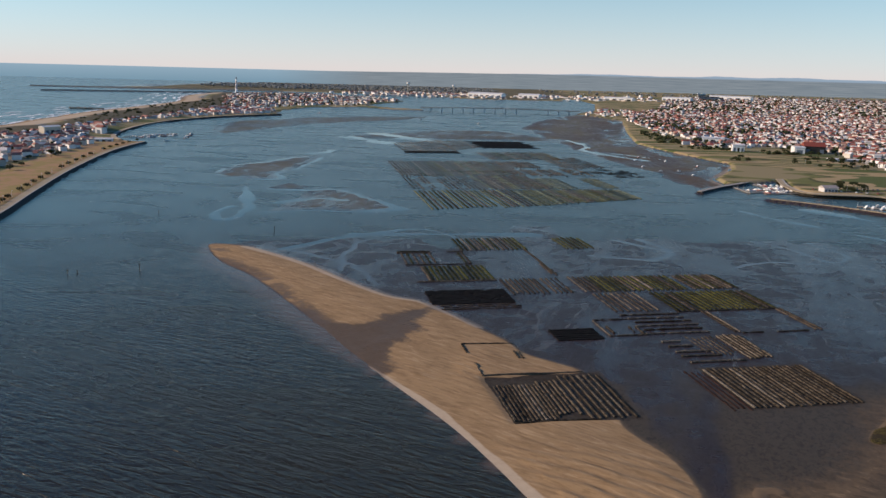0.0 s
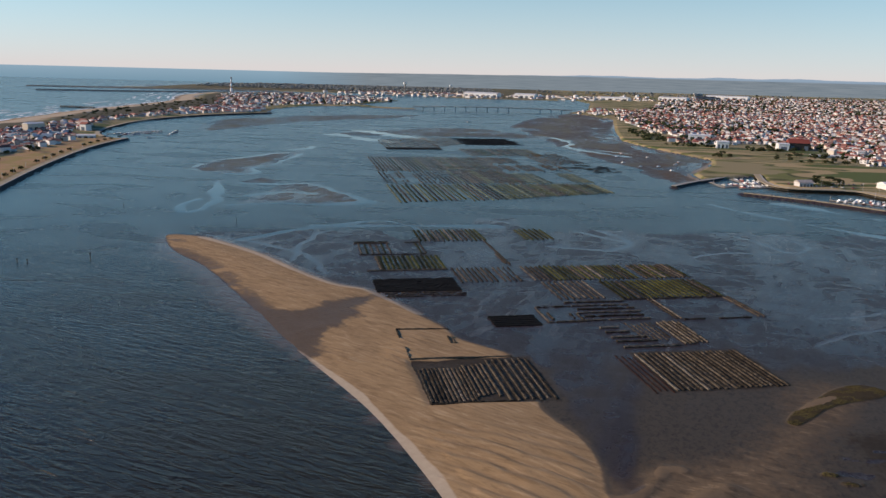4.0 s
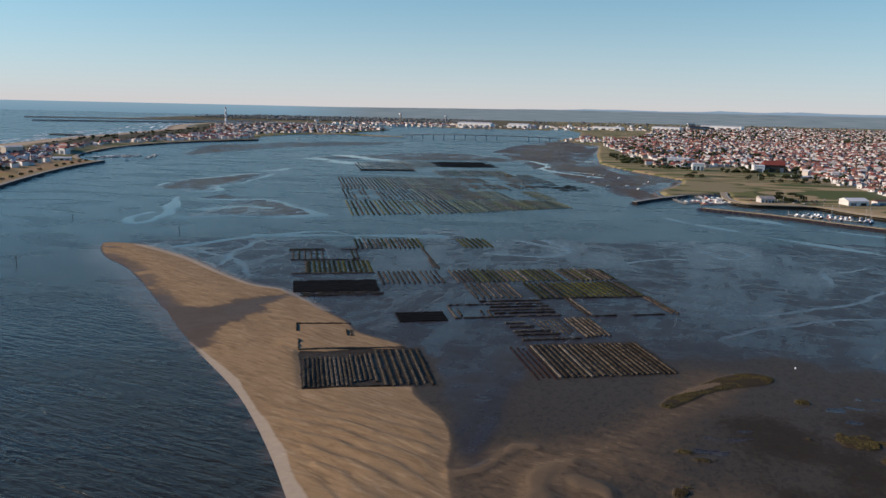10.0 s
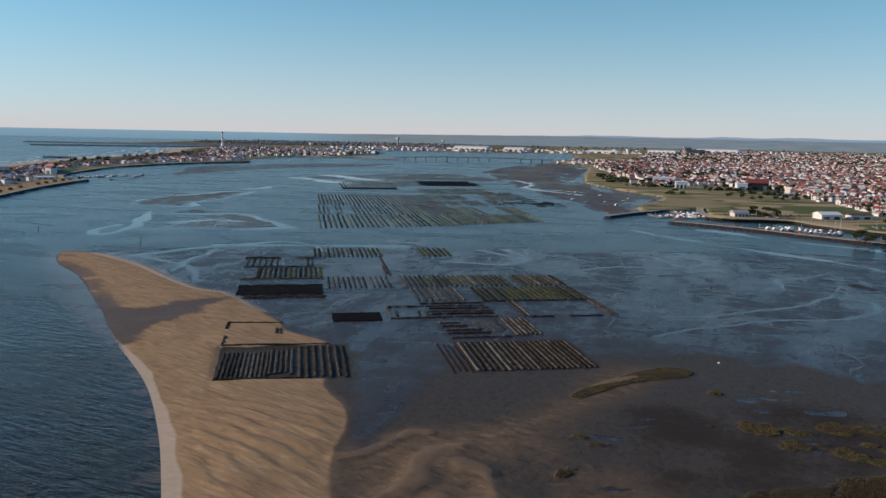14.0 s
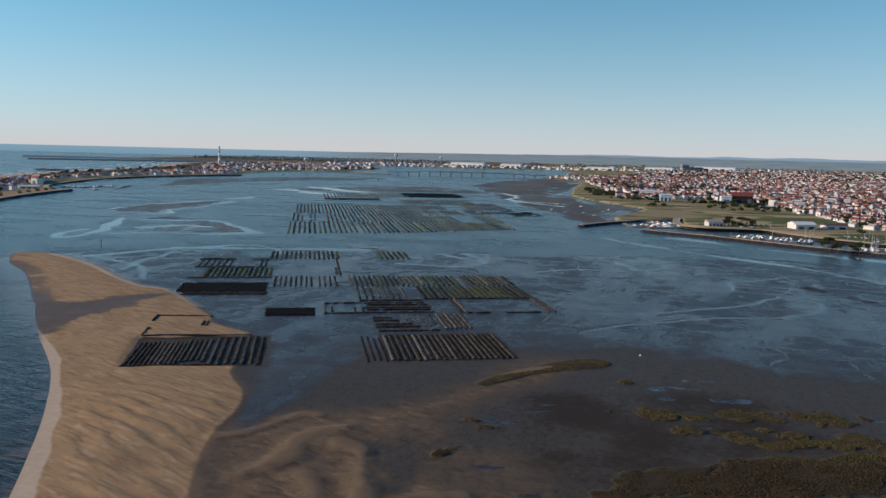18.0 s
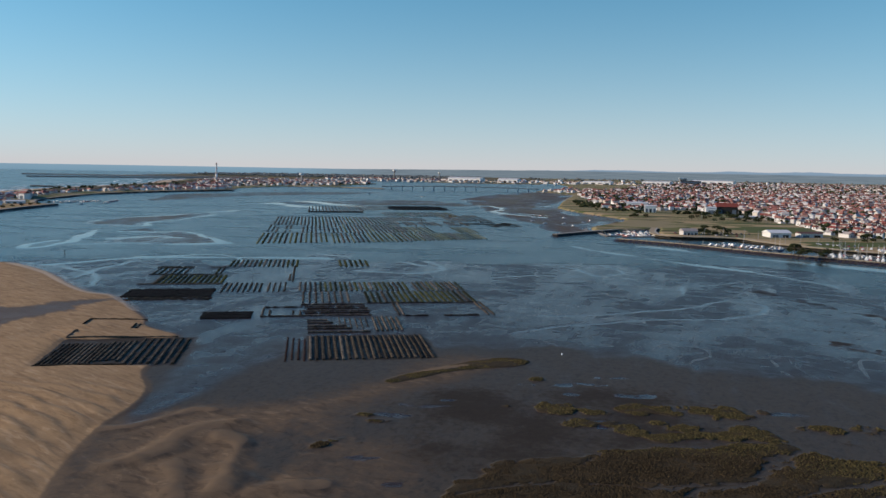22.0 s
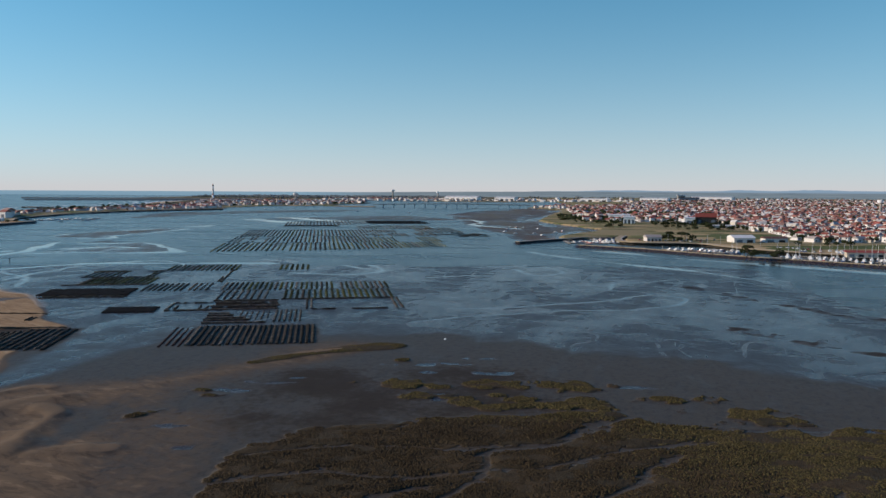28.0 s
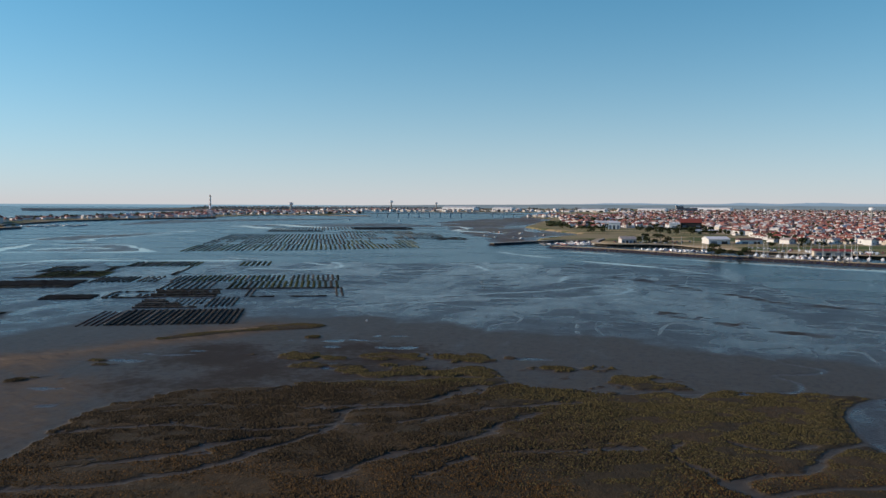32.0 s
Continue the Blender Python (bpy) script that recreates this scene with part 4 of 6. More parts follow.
def grid_mesh(name, xs, ys, fill):
    X, Y = np.meshgrid(xs, ys)
    z, mask = fill(X.ravel(), Y.ravel())
    me = bpy.data.meshes.new(name)
    nx, ny = len(xs), len(ys)
    co = np.stack([X.ravel(), Y.ravel(), z], 1)
    i = (np.arange(ny - 1)[:, None] * nx + np.arange(nx - 1)[None]).ravel()
    quads = np.stack([i, i + 1, i + 1 + nx, i + nx], 1)
    me.vertices.add(len(co))
    me.vertices.foreach_set("co", co.ravel().astype(np.float32))
    me.loops.add(quads.size)
    me.loops.foreach_set("vertex_index", quads.ravel().astype(np.int32))
    me.polygons.add(len(quads))
    me.polygons.foreach_set("loop_start", np.arange(0, quads.size, 4, dtype=np.int32))
    me.polygons.foreach_set("use_smooth", np.ones(len(quads), bool))
    for key, values in mask.items():
        a = me.attributes.new(key, "FLOAT", "POINT")
        a.data.foreach_set("value", np.clip(values, 0, 1).astype(np.float32))
    me.update()
    me.validate()
    return me


xs = spaced([(-6500, 400), (-1600, 90), (-800, 22), (-300, 6), (-220, 4), (-130, 2.2), (0, 1.1), (30, 0.75), (110, 0.75), (130, 0.95), (300, 0.95), (340, 1.6), (480, 4), (900, 18), (2600, 90), (6500, 400)])
ys = spaced([(-900, 120), (-100, 20), (85, 0.78), (215, 0.78), (235, 1.0), (300, 1.5), (480, 2.4), (900, 5.5), (1500, 14), (2600, 40), (3600, 70), (6500, 350)])
ground_grid = {}


def ground_fill(X, Y):
    z, mask = heights(X, Y)
    shape = (len(ys), len(xs))
    ground_grid.update(z=z.reshape(shape), marsh=mask["marsh"].reshape(shape))
    return z, mask


def on_sheet(X, Y, key="z"):
    """Height (or share of marsh) of the finished ground sheet, between its corners."""
    g = ground_grid[key]
    i = np.clip(np.searchsorted(xs, X) - 1, 0, len(xs) - 2)
    j = np.clip(np.searchsorted(ys, Y) - 1, 0, len(ys) - 2)
    fx, fy = (X - xs[i]) / (xs[i + 1] - xs[i]), (Y - ys[j]) / (ys[j + 1] - ys[j])
    return (g[j, i] * (1 - fx) + g[j, i + 1] * fx) * (1 - fy) + (g[j + 1, i] * (1 - fx) + g[j + 1, i + 1] * fx) * fy


ground = new("ground", grid_mesh("ground", xs, ys, ground_fill))
ground.data.materials.append(M_GROUND)
tagged(ground, "tidal flats of sand and dark mud with low farmland behind", "ground", kind="structure")

wx = spaced([(-9000, 2000), (-1200, 100), (-400, 60), (-220, 8), (120, 8), (600, 40), (9000, 2000)])
wy = spaced([(-9000, 2000), (-100, 60), (60, 8), (500, 8), (900, 40), (9000, 2000)])


def shallows(X, Y):
    """The water lies level; it shoals towards the sandbank's outer shore."""
    away = line_distance(X, Y, smooth_line(SAND_WEST), 60)
    reach = np.interp(Y, [100, 260, 330, 420, 470], [3, 6, 26, 24, 10])
    return np.zeros(X.shape), {"shoal": 1 - away / reach, "calm": np.maximum(0.80 * ease(Y, 260, 600), 0.62 * ease(X, 100, 230) * ease(Y, 250, 400)) + 0.85 * ease(-X, 480, 800)}


water = new("water", grid_mesh("water", wx, wy, shallows))
water.data.materials.append(M_WATER)
tagged(water, "wind-rippled blue-grey tidal water of the estuary", "water", kind="structure")

# ---------------------------------------------------------------- building blocks
def finish(bm, name, material, smooth=False):
    me = bpy.data.meshes.new(name)
    bm.to_mesh(me)
    bm.free()
    me.materials.append(material)
    if smooth:
        me.polygons.foreach_set("use_smooth", [True] * len(me.polygons))
    return me


def part(name, data, material, parent, label="", smooth=False, m=None):
    """Links a bmesh or a mesh as one part under a thing or a part."""
    me = data if isinstance(data, bpy.types.Mesh) else finish(data, name, material, smooth)
    ob = new(name, me)
    ob.parent = parent
    if m is not None:
        ob.matrix_local = m
    return tagged(ob, label)


def thing(name, label, category, group="", m=None, kind=""):
    ob = new(name)
    ob.empty_display_size = 0.5
    if m is not None:
        ob.matrix_basis = m
    return tagged(ob, label, category, group, kind)


def box(bm, x0, x1, y0, y1, z0, z1, taper=0.0, bevel=0.0):
    """A box, narrowed at its top by taper, into a bmesh."""
    t = taper
    co = [(x0, y0, z0), (x1, y0, z0), (x1, y1, z0), (x0, y1, z0), (x0 + t, y0 + t, z1), (x1 - t, y0 + t, z1), (x1 - t, y1 - t, z1), (x0 + t, y1 - t, z1)]
    v = [bm.verts.new(c) for c in co]
    fs = [bm.faces.new([v[i] for i in q]) for q in ((3, 2, 1, 0), (4, 5, 6, 7), (0, 1, 5, 4), (1, 2, 6, 5), (2, 3, 7, 6), (3, 0, 4, 7))]
    if bevel:
        es = list({e for f in fs for e in f.edges})
        bmesh.ops.bevel(bm, geom=es, offset=bevel, segments=1, affect="EDGES")
    return v


def tube(bm, a, b, r0, r1=None, sides=8, caps=True):
    """A tapered round bar from a to b."""
    r1 = r0 if r1 is None else r1
    a, b = Vector(a), Vector(b)
    q = (b - a).to_track_quat("Z", "Y").to_matrix()
    rings = []
    for c, r in ((a, r0), (b, r1)):
        rings.append([bm.verts.new(c + q @ Vector((r * math.cos(2 * math.pi * k / sides), r * math.sin(2 * math.pi * k / sides), 0))) for k in range(sides)])
    for k in range(sides):
        bm.faces.new((rings[0][k], rings[0][(k + 1) % sides], rings[1][(k + 1) % sides], rings[1][k]))
    if caps:
        bm.faces.new(rings[1])
        bm.faces.new(rings[0][::-1])


def ribbon(line, profile):
    """A bar of one section swept along a plan line; profile: (offset to the left, height) points, closed."""
    bm = bmesh.new()
    line = np.array(line, float)
    tang = np.gradient(line, axis=0)
    tang /= np.linalg.norm(tang, axis=1)[:, None]
    rings = []
    for (x, y), (tx, ty) in zip(line, tang):
        rings.append([bm.verts.new((x - ty * o, y + tx * o, h)) for o, h in profile])
    k = len(profile)
    for a, b in zip(rings, rings[1:]):
        for i in range(k):
            bm.faces.new((a[i], b[i], b[(i + 1) % k], a[(i + 1) % k]))
    bm.faces.new(rings[0])
    bm.faces.new(rings[-1][::-1])
    bmesh.ops.recalc_face_normals(bm, faces=bm.faces[:])
    return bm


def lump(bm, c, r, rnd, squash=0.7, sides=6):
    """A small uneven clump with a pointed top, closed below."""
    ring = []
    turn = rnd.random() * 6.3
    for k in range(sides):
        a = turn + 2 * math.pi * k / sides
        q = r * (0.75 + 0.5 * rnd.random())
        ring.append((c[0] + q * math.cos(a), c[1] + q * math.sin(a), c[2] + r * squash * (rnd.random() - 0.2) * 0.6))
    vs = [bm.verts.new(p) for p in ring]
    top = bm.verts.new((c[0] + (rnd.random() - 0.5) * r * 0.6, c[1] + (rnd.random() - 0.5) * r * 0.6, c[2] + r * squash))
    low = bm.verts.new((c[0], c[1], c[2] - r * squash))
    for k in range(sides):
        bm.faces.new((vs[k], vs[(k + 1) % sides], top))
        bm.faces.new((vs[(k + 1) % sides], vs[k], low))


# ---------------------------------------------------------------- oyster beds
BED_TURN = 11.0
BED = pose(0, 0, 0, 0, 0, BED_TURN)


def bag_row(length, width, height, rnd, gap=0.0, step=1.3, floor=None):
    """One row of trestles with mesh bags laid on it: an uneven, rounded chain along +y, with missing bags where gap says."""
    bm = bmesh.new()
    count = max(2, int(length / step))
    run, skew = [], 0.0

    def close():
        if len(run) > 1:
            for p, q in zip(run, run[1:]):
                for k in range(5):
                    bm.faces.new((p[k], p[k + 1], q[k + 1], q[k]))
            bm.faces.new(run[0][::-1])
            bm.faces.new(run[-1])
        run.clear()

    for i in range(count + 1):
        skew = 0.8 * skew + rnd.uniform(-0.05, 0.05)
        w, h = width * rnd.uniform(0.76, 1.05) / 2, height * rnd.uniform(0.7, 1.1)
        if rnd.random() < gap:
            w, h = w * 0.7, 0.06
        sect = [(-w, -0.25), (-w, h * 0.72), (-w * 0.55, h), (w * 0.55, h * rnd.uniform(0.9, 1.05)), (w, h * 0.7), (w, -0.25)]
        low = float(np.interp(i / count, (0, 0.33, 0.67, 1), floor)) if floor is not None else 0.0
        run.append([bm.verts.new((skew + x, i * length / count, z + low)) for x, z in sect])
    close()
    bmesh.ops.delete(bm, geom=[v for v in bm.verts if not v.link_faces], context="VERTS")
    bmesh.ops.recalc_face_normals(bm, faces=bm.faces[:])
    return bm


def oyster_bed(label, rows, mats, seed, width=1.0, height=0.6, gap=0.02, base=0.0, group="oyster beds on the flats", step=1.3):
    """rows: (u, v, length, along) in the beds' own axes; along 'v' runs away from the shore, 'u' along it."""
    rnd = random.Random(seed)
    u0, v0 = min(r[0] for r in rows), min(r[1] for r in rows)
    bed = thing("oyster_bed", label, "oyster bed", group, BED @ pose(u0, v0, base))
    spots = [BED @ Vector((u + (f * n if a == "u" else 0), v + (f * n if a == "v" else 0), 0)) for u, v, n, a in rows for f in (0, 0.33, 0.67, 1)]
    floors = on_sheet(np.array([p.x for p in spots]), np.array([p.y for p in spots]))
    floors = np.maximum(floors, -0.15).reshape(-1, 4)
    for i, (u, v, length, along) in enumerate(rows):
        mat = mats[i % len(mats)] if len(mats) < 4 else rnd.choice(mats)
        part("trestle", bag_row(length, width, height, rnd, gap, step, floors[i]), mat, bed, m=pose(u - u0, v - v0, 0, 0, 0, 0 if along == "v" else -90))
    return bed


def rows_v(u0, u1, v0, v1, n, jitter=0.3, seed=1, skip=0.0, v0b=None, v1b=None):
    rnd = random.Random(seed)
    out = []
    for i in range(n):
        if rnd.random() < skip:
            continue
        f = i / max(1, n - 1)
        a = v0 + ((v0b if v0b is not None else v0) - v0) * f + rnd.uniform(-jitter, jitter)
        b = v1 + ((v1b if v1b is not None else v1) - v1) * f + rnd.uniform(-jitter, jitter)
        out.append((u0 + (u1 - u0) * f, a, b - a, "v"))
    return out


def rows_u(u0, u1, v0, v1, n, jitter=0.5, seed=1):
    rnd = random.Random(seed)
    out = []
    for i in range(n):
        a, b = u0 + rnd.uniform(-jitter, jitter), u1 + rnd.uniform(-jitter, jitter)
        out.append((a, v0 + (v1 - v0) * i / max(1, n - 1), b - a, "u"))
    return out


DARK, SILT, WEED = [M_BAG], [M_BAG_SILT], [M_BAG_WEED]
MIX_WS = [M_BAG_WEED, M_BAG_WEED, M_BAG, M_BAG_SILT, M_BAG_WEED]
L_DARK = "rows of dark oyster bags on low trestles over wet mud"
L_WEED = "rows of oyster bags grown over with green weed"
L_SILT = "rows of pale silted oyster bags on trestles"

oyster_bed("rows of dark oyster bags half sunk in the sandbank", rows_v(66.2, 80.5, 219, 247.5, 11, 0.5, 2) + rows_v(81.8, 88.5, 222, 250, 5, 2.0, 3), [M_BAG, M_BAG, M_BAG, M_BAG_SILT], 11, 0.95, 0.5, 0.03)
oyster_bed("spaced rows of dark oyster bags at the sandbank's foot", rows_v(91, 105.5, 218.5, 254, 7, 0.8, 4), [M_BAG, M_BAG, M_BAG_SILT, M_BAG], 12, 0.95, 0.48, 0.03)
oyster_bed("dark bag rows framing the bed on the sand", [(64.3, 256.6, 37, "u"), (64.4, 257.5, 11, "v"), (65.4, 217.9, 27, "u")], DARK, 13, 0.7, 0.44, 0.02)
oyster_bed("a corner of bag rows stranded on the sandbank", [(63.6, 289.6, 21, "u"), (63.8, 279.2, 10, "v"), (82.3, 272.5, 8, "v"), (83.9, 272.2, 8, "v")], DARK, 14, 0.7, 0.44, 0.02)
oyster_bed("rows of pale and dark oyster bags along the mud channel", rows_v(147.2, 164, 219.4, 254.5, 9, 0.6, 5), [M_BAG_SILT, M_BAG, M_BAG_SILT], 15, 1.05, 0.46)
oyster_bed("dense rows of dark oyster bags along the mud channel", rows_v(165.8, 186.6, 219.8, 254, 12, 0.6, 6), [M_BAG, M_BAG, M_BAG, M_BAG_SILT], 16, 1.0, 0.46)
oyster_bed("low old bag rows under reddish weed", rows_v(139.3, 145.3, 220, 253, 4, 2.0, 7), [M_BAG_RED], 17, 0.8, 0.25, 0.1)
oyster_bed(L_WEED, rows_v(99.5, 139, 456.5, 490, 15, 0.8, 8), MIX_WS, 18, 1.4, 0.44, 0.05)
oyster_bed(L_WEED, rows_v(165.5, 182, 457.5, 488.5, 6, 2.0, 9), WEED, 19, 1.6, 0.44, 0.05)
oyster_bed("a frame of dark bag rows round short weedy rows", rows_u(59, 80, 452, 455.5, 2, 0.5, 10) + [(89, 453.5, 10, "u"), (97.5, 424, 30, "v"), (95, 426, 24, "v"), (60, 422.5, 37, "u")] + rows_v(61.5, 78, 424, 449, 6, 2.5, 11), [M_BAG, M_BAG_WEED, M_BAG], 20, 1.1, 0.44, 0.08)
oyster_bed("rows of oyster bags under bright green weed", rows_v(70, 101.5, 388.5, 418.5, 13, 0.6, 12), [M_BAG_WEED], 21, 1.6, 0.44, 0.04)
oyster_bed(L_DARK, [(60.7, 386.6, 42, "u"), (68.5, 388, 30, "v")], DARK, 22, 1.5, 0.44)
oyster_bed("close rows of black-netted oyster bags", rows_u(62, 101.5, 347, 368, 11, 0.2, 13), [M_NET], 23, 1.7, 0.5)
oyster_bed(L_DARK, rows_u(66, 101.5, 338, 344, 3, 1.5, 14), DARK, 24, 0.7, 0.4, 0.15)
oyster_bed(L_DARK, rows_v(104.8, 122.5, 360.5, 387.5, 8, 1.0, 15), [M_BAG, M_BAG, M_BAG_SILT], 25, 1.1, 0.44, 0.06)
oyster_bed("broken stubs of abandoned bag rows", rows_v(126.5, 134.5, 360.5, 388, 4, 1.0, 16), DARK, 26, 1.1, 0.5, 0.45)
oyster_bed("long bed of weed-grown and bare bag rows", rows_v(142, 223, 360.3, 389, 33, 0.7, 17, 0.06, 360.5, 387.5), MIX_WS, 27, 1.2, 0.44, 0.03)
oyster_bed(L_SILT, rows_v(143.8, 164.5, 327, 357, 8, 0.7, 18), [M_BAG_SILT, M_BAG_SILT, M_BAG], 28, 1.1, 0.44, 0.03)
oyster_bed(L_WEED, rows_v(173.3, 222, 325.5, 356, 19, 0.6, 19), [M_BAG_WEED, M_BAG_WEED, M_BAG, M_BAG_WEED], 29, 1.35, 0.44, 0.03)
oyster_bed("dark bag rows round an open pool", [(183.6, 294, 31, "v"), (185.6, 294, 31, "v"), (186, 292.8, 9.5, "u"), (202, 292.6, 15, "u"), (172, 324.2, 51, "u"), (221.2, 293.5, 31, "v"), (223.6, 293, 32, "v")], [M_BAG, M_BAG_SILT, M_BAG], 30, 1.0, 0.44, 0.08)
oyster_bed("small bed of black-netted oyster bags", rows_u(103.8, 123.5, 292, 304, 6, 0.2, 20), [M_NET], 31, 1.8, 0.5)
oyster_bed("a square of low bag rows", [(128, 315.8, 15.5, "u"), (127.6, 295, 20, "v"), (127.2, 294.6, 16.5, "u"), (130.5, 298, 9, "v"), (143, 296, 9, "v"), (140, 299, 6, "v")], [M_BAG, M_BAG_SILT, M_BAG], 32, 1.0, 0.5, 0.15)
oyster_bed("long low silted rows lying across the bed", rows_u(144.5, 171.5, 295.5, 321.5, 6, 1.5, 21), [M_BAG_SILT, M_BAG], 33, 1.3, 0.5, 0.03)
oyster_bed("short stepped rows of silted bags", [(145.7, 285.3, 8, "u"), (145.9, 279.6, 10, "u"), (145.9, 273.4, 15, "u"), (145.9, 268.4, 16.5, "u"), (146.2, 262, 23, "u")], SILT, 34, 1.4, 0.55, 0.03)
oyster_bed("slanting rows of pale silted bags", rows_v(172, 181.5, 263.5, 290.5, 6, 1.0, 22), SILT, 35, 0.9, 0.55, 0.03)
oyster_bed("low half-buried bag rows", rows_v(158.5, 169, 270, 289, 6, 2.0, 23), DARK, 36, 0.6, 0.3, 0.25)
oyster_bed("double line of dark bag rows between beds", [(137.8, 394, 63, "v"), (136, 397, 22, "v")], DARK, 37, 1.2, 0.44, 0.05)

FAR = "oyster beds across the channel"
oyster_bed(L_DARK, rows_v(106, 160, 600, 696, 14, 2, 31, 0, 612, 697), [M_BAG_FAR, M_BAG_WEED, M_BAG], 41, 1.8, 0.55, 0.02, 0, FAR, 3.0)
oyster_bed(L_DARK, rows_v(166, 230, 606, 697, 17, 2, 32, 0, 624, 698), [M_BAG_FAR, M_BAG, M_BAG_WEED, M_BAG_FAR], 42, 1.8, 0.55, 0.02, 0, FAR, 3.0)
oyster_bed(L_WEED, rows_v(234, 298, 626, 698, 17, 2, 33, 0, 646, 700), [M_BAG_FAR, M_BAG_WEED, M_BAG_SILT, M_BAG_FAR], 43, 1.8, 0.55, 0.02, 0, FAR, 3.0)
oyster_bed("broken rows of dark oyster bags in shallow water", rows_v(108, 176, 704, 792, 18, 6, 34, 0.1), [M_BAG], 44, 1.8, 0.55, 0.3, 0, FAR, 3.0)
oyster_bed(L_SILT, rows_v(110, 176, 796, 928, 18, 3, 35), [M_BAG_SILT, M_BAG_WEED, M_BAG, M_BAG_SILT], 45, 1.8, 0.55, 0.04, 0, FAR, 3.5)
oyster_bed(L_DARK, rows_v(180, 236, 703, 800, 16, 3, 36), [M_BAG_FAR, M_BAG, M_BAG_SILT, M_BAG], 46, 1.8, 0.55, 0.04, 0, FAR, 3.0)
oyster_bed(L_SILT, rows_v(180, 240, 806, 928, 16, 4, 37), [M_BAG_SILT, M_BAG_FAR, M_BAG, M_BAG_SILT], 47, 1.8, 0.55, 0.06, 0, FAR, 3.5)
oyster_bed(L_DARK, rows_v(244, 276, 866, 928, 9, 4, 38), DARK, 48, 1.8, 0.55, 0.08, 0, FAR, 3.5)
oyster_bed("dark bag rows along a tidal pool", rows_v(243, 312, 800, 852, 17, 8, 39, 0.3), DARK, 49, 1.9, 0.7, 0.25, 0, FAR, 3.5)
oyster_bed(L_WEED, rows_v(240, 262, 705, 778, 6, 3, 40), [M_BAG_FAR], 50, 2.2, 0.4, 0.03, 0, FAR, 3.0)
oyster_bed(L_WEED, rows_v(288, 304, 708, 776, 5, 3, 41), [M_BAG_FAR], 51, 2.2, 0.4, 0.03, 0, FAR, 3.0)
oyster_bed(L_SILT, rows_v(145, 215, 1024, 1160, 16, 5, 42, 0, 1028, 1210), [M_BAG_SILT, M_BAG, M_BAG_SILT], 52, 1.8, 0.55, 0.08, 0, FAR, 4.0)
oyster_bed(L_SILT, rows_v(218, 258, 1060, 1208, 9, 4, 43, 0, 1100, 1206), [M_BAG_SILT, M_BAG], 53, 1.8, 0.55, 0.08, 0, FAR, 4.0)
oyster_bed("close rows of black-netted oyster bags", rows_u(262, 346, 1096, 1196, 14, 5, 44), [M_NET], 54, 5.2, 0.5, 0.0, 0, FAR, 4.0)
oyster_bed("close rows of black-netted oyster bags", rows_u(146, 216, 1024, 1040, 4, 3, 45), [M_NET], 55, 4.0, 0.8, 0.0, 0, FAR, 4.0)
oyster_bed(L_SILT, rows_v(240, 330, 949, 1034, 20, 3, 46), [M_BAG_SILT, M_BAG, M_BAG_WEED, M_BAG], 56, 1.8, 0.55, 0.06, 0, FAR, 3.5)
oyster_bed("dark scattered bag rows beside the mud bank", rows_v(306, 352, 866, 968, 9, 14, 47), DARK, 57, 2.2, 0.6, 0.2, 0, FAR, 3.5)
oyster_bed("dark bag rows beside the mud bank", rows_u(306, 338, 820, 832, 3, 4, 48), DARK, 58, 2.2, 0.4, 0.05, 0, FAR, 3.5)
oyster_bed("dark scattered bag rows beside the mud bank", rows_u(340, 366, 786, 850, 9, 9, 49), DARK, 59, 1.25, 0.6, 0.35, 0, FAR, 3.5)

# ---------------------------------------------------------------- shores, quays, bridge
def on_ground(x, y):
    """Ground height at a place."""
    return float(on_sheet(np.array([x], float), np.array([y], float))[0])


def sea_wall(name, line, label, top=2.9, foot=4.5):
    wall = thing(name, label, "sea wall", kind="structure")
    l = smooth_line(line, steps=5)
    part("revetment", ribbon(l, [(0.0, top - 0.35), (-foot, -0.8), (-foot, -1.4), (3.5, -1.4), (3.5, top - 0.35)]), M_DARKWALL, wall, "dark tide-stained sloping stone facing")
    part("coping", ribbon(l, [(-0.45, top - 0.346), (-0.45, top), (1.1, top), (1.1, top - 0.346)]), M_CONCRETE, wall, "pale concrete coping")
    part("promenade", ribbon(l, [(1.104, top - 0.6), (1.104, top - 0.1), (6.5, top - 0.1), (6.5, top - 0.6)]), M_SAND, wall, "pale paved walk")
    return wall


sea_wall("sea_wall_1", WEST_SHORE, "dark sloping sea wall with a pale concrete coping")
sea_wall("sea_wall_2", [(-440, 1082)] + WEST_SHORE_NORTH, "dark sea wall below the waterfront road")
sea_wall("quay_1", QUAY, "concrete quay of the small marina", 2.7, 1.0)

mole = thing("mole", "curved concrete harbour mole with a dark foot", "breakwater", kind="structure")
mole_line = smooth_line(MOLE, steps=6)
part("mole_body", ribbon(mole_line, [(-2.2, 1.9), (-5.0, -1.0), (5.0, -1.0), (2.2, 1.9)]), M_DARKWALL, mole, "dark weed-stained flanks")
part("mole_deck", ribbon(mole_line, [(-2.4, 1.904), (-2.4, 2.3), (2.4, 2.3), (2.4, 1.904)]), M_CONCRETE, mole, "pale concrete deck")
jetty = thing("jetty", "long low stone jetty with a grassy crest and pale path", "breakwater", kind="structure")
jetty_line = smooth_line(JETTY, steps=5)
part("jetty_body", ribbon(jetty_line, [(-2.0, 1.8), (-9.0, -0.6), (-9.0, -1.2), (7.0, -1.2), (2.5, 1.8)]), M_DARKWALL, jetty, "dark stained rubble flank")
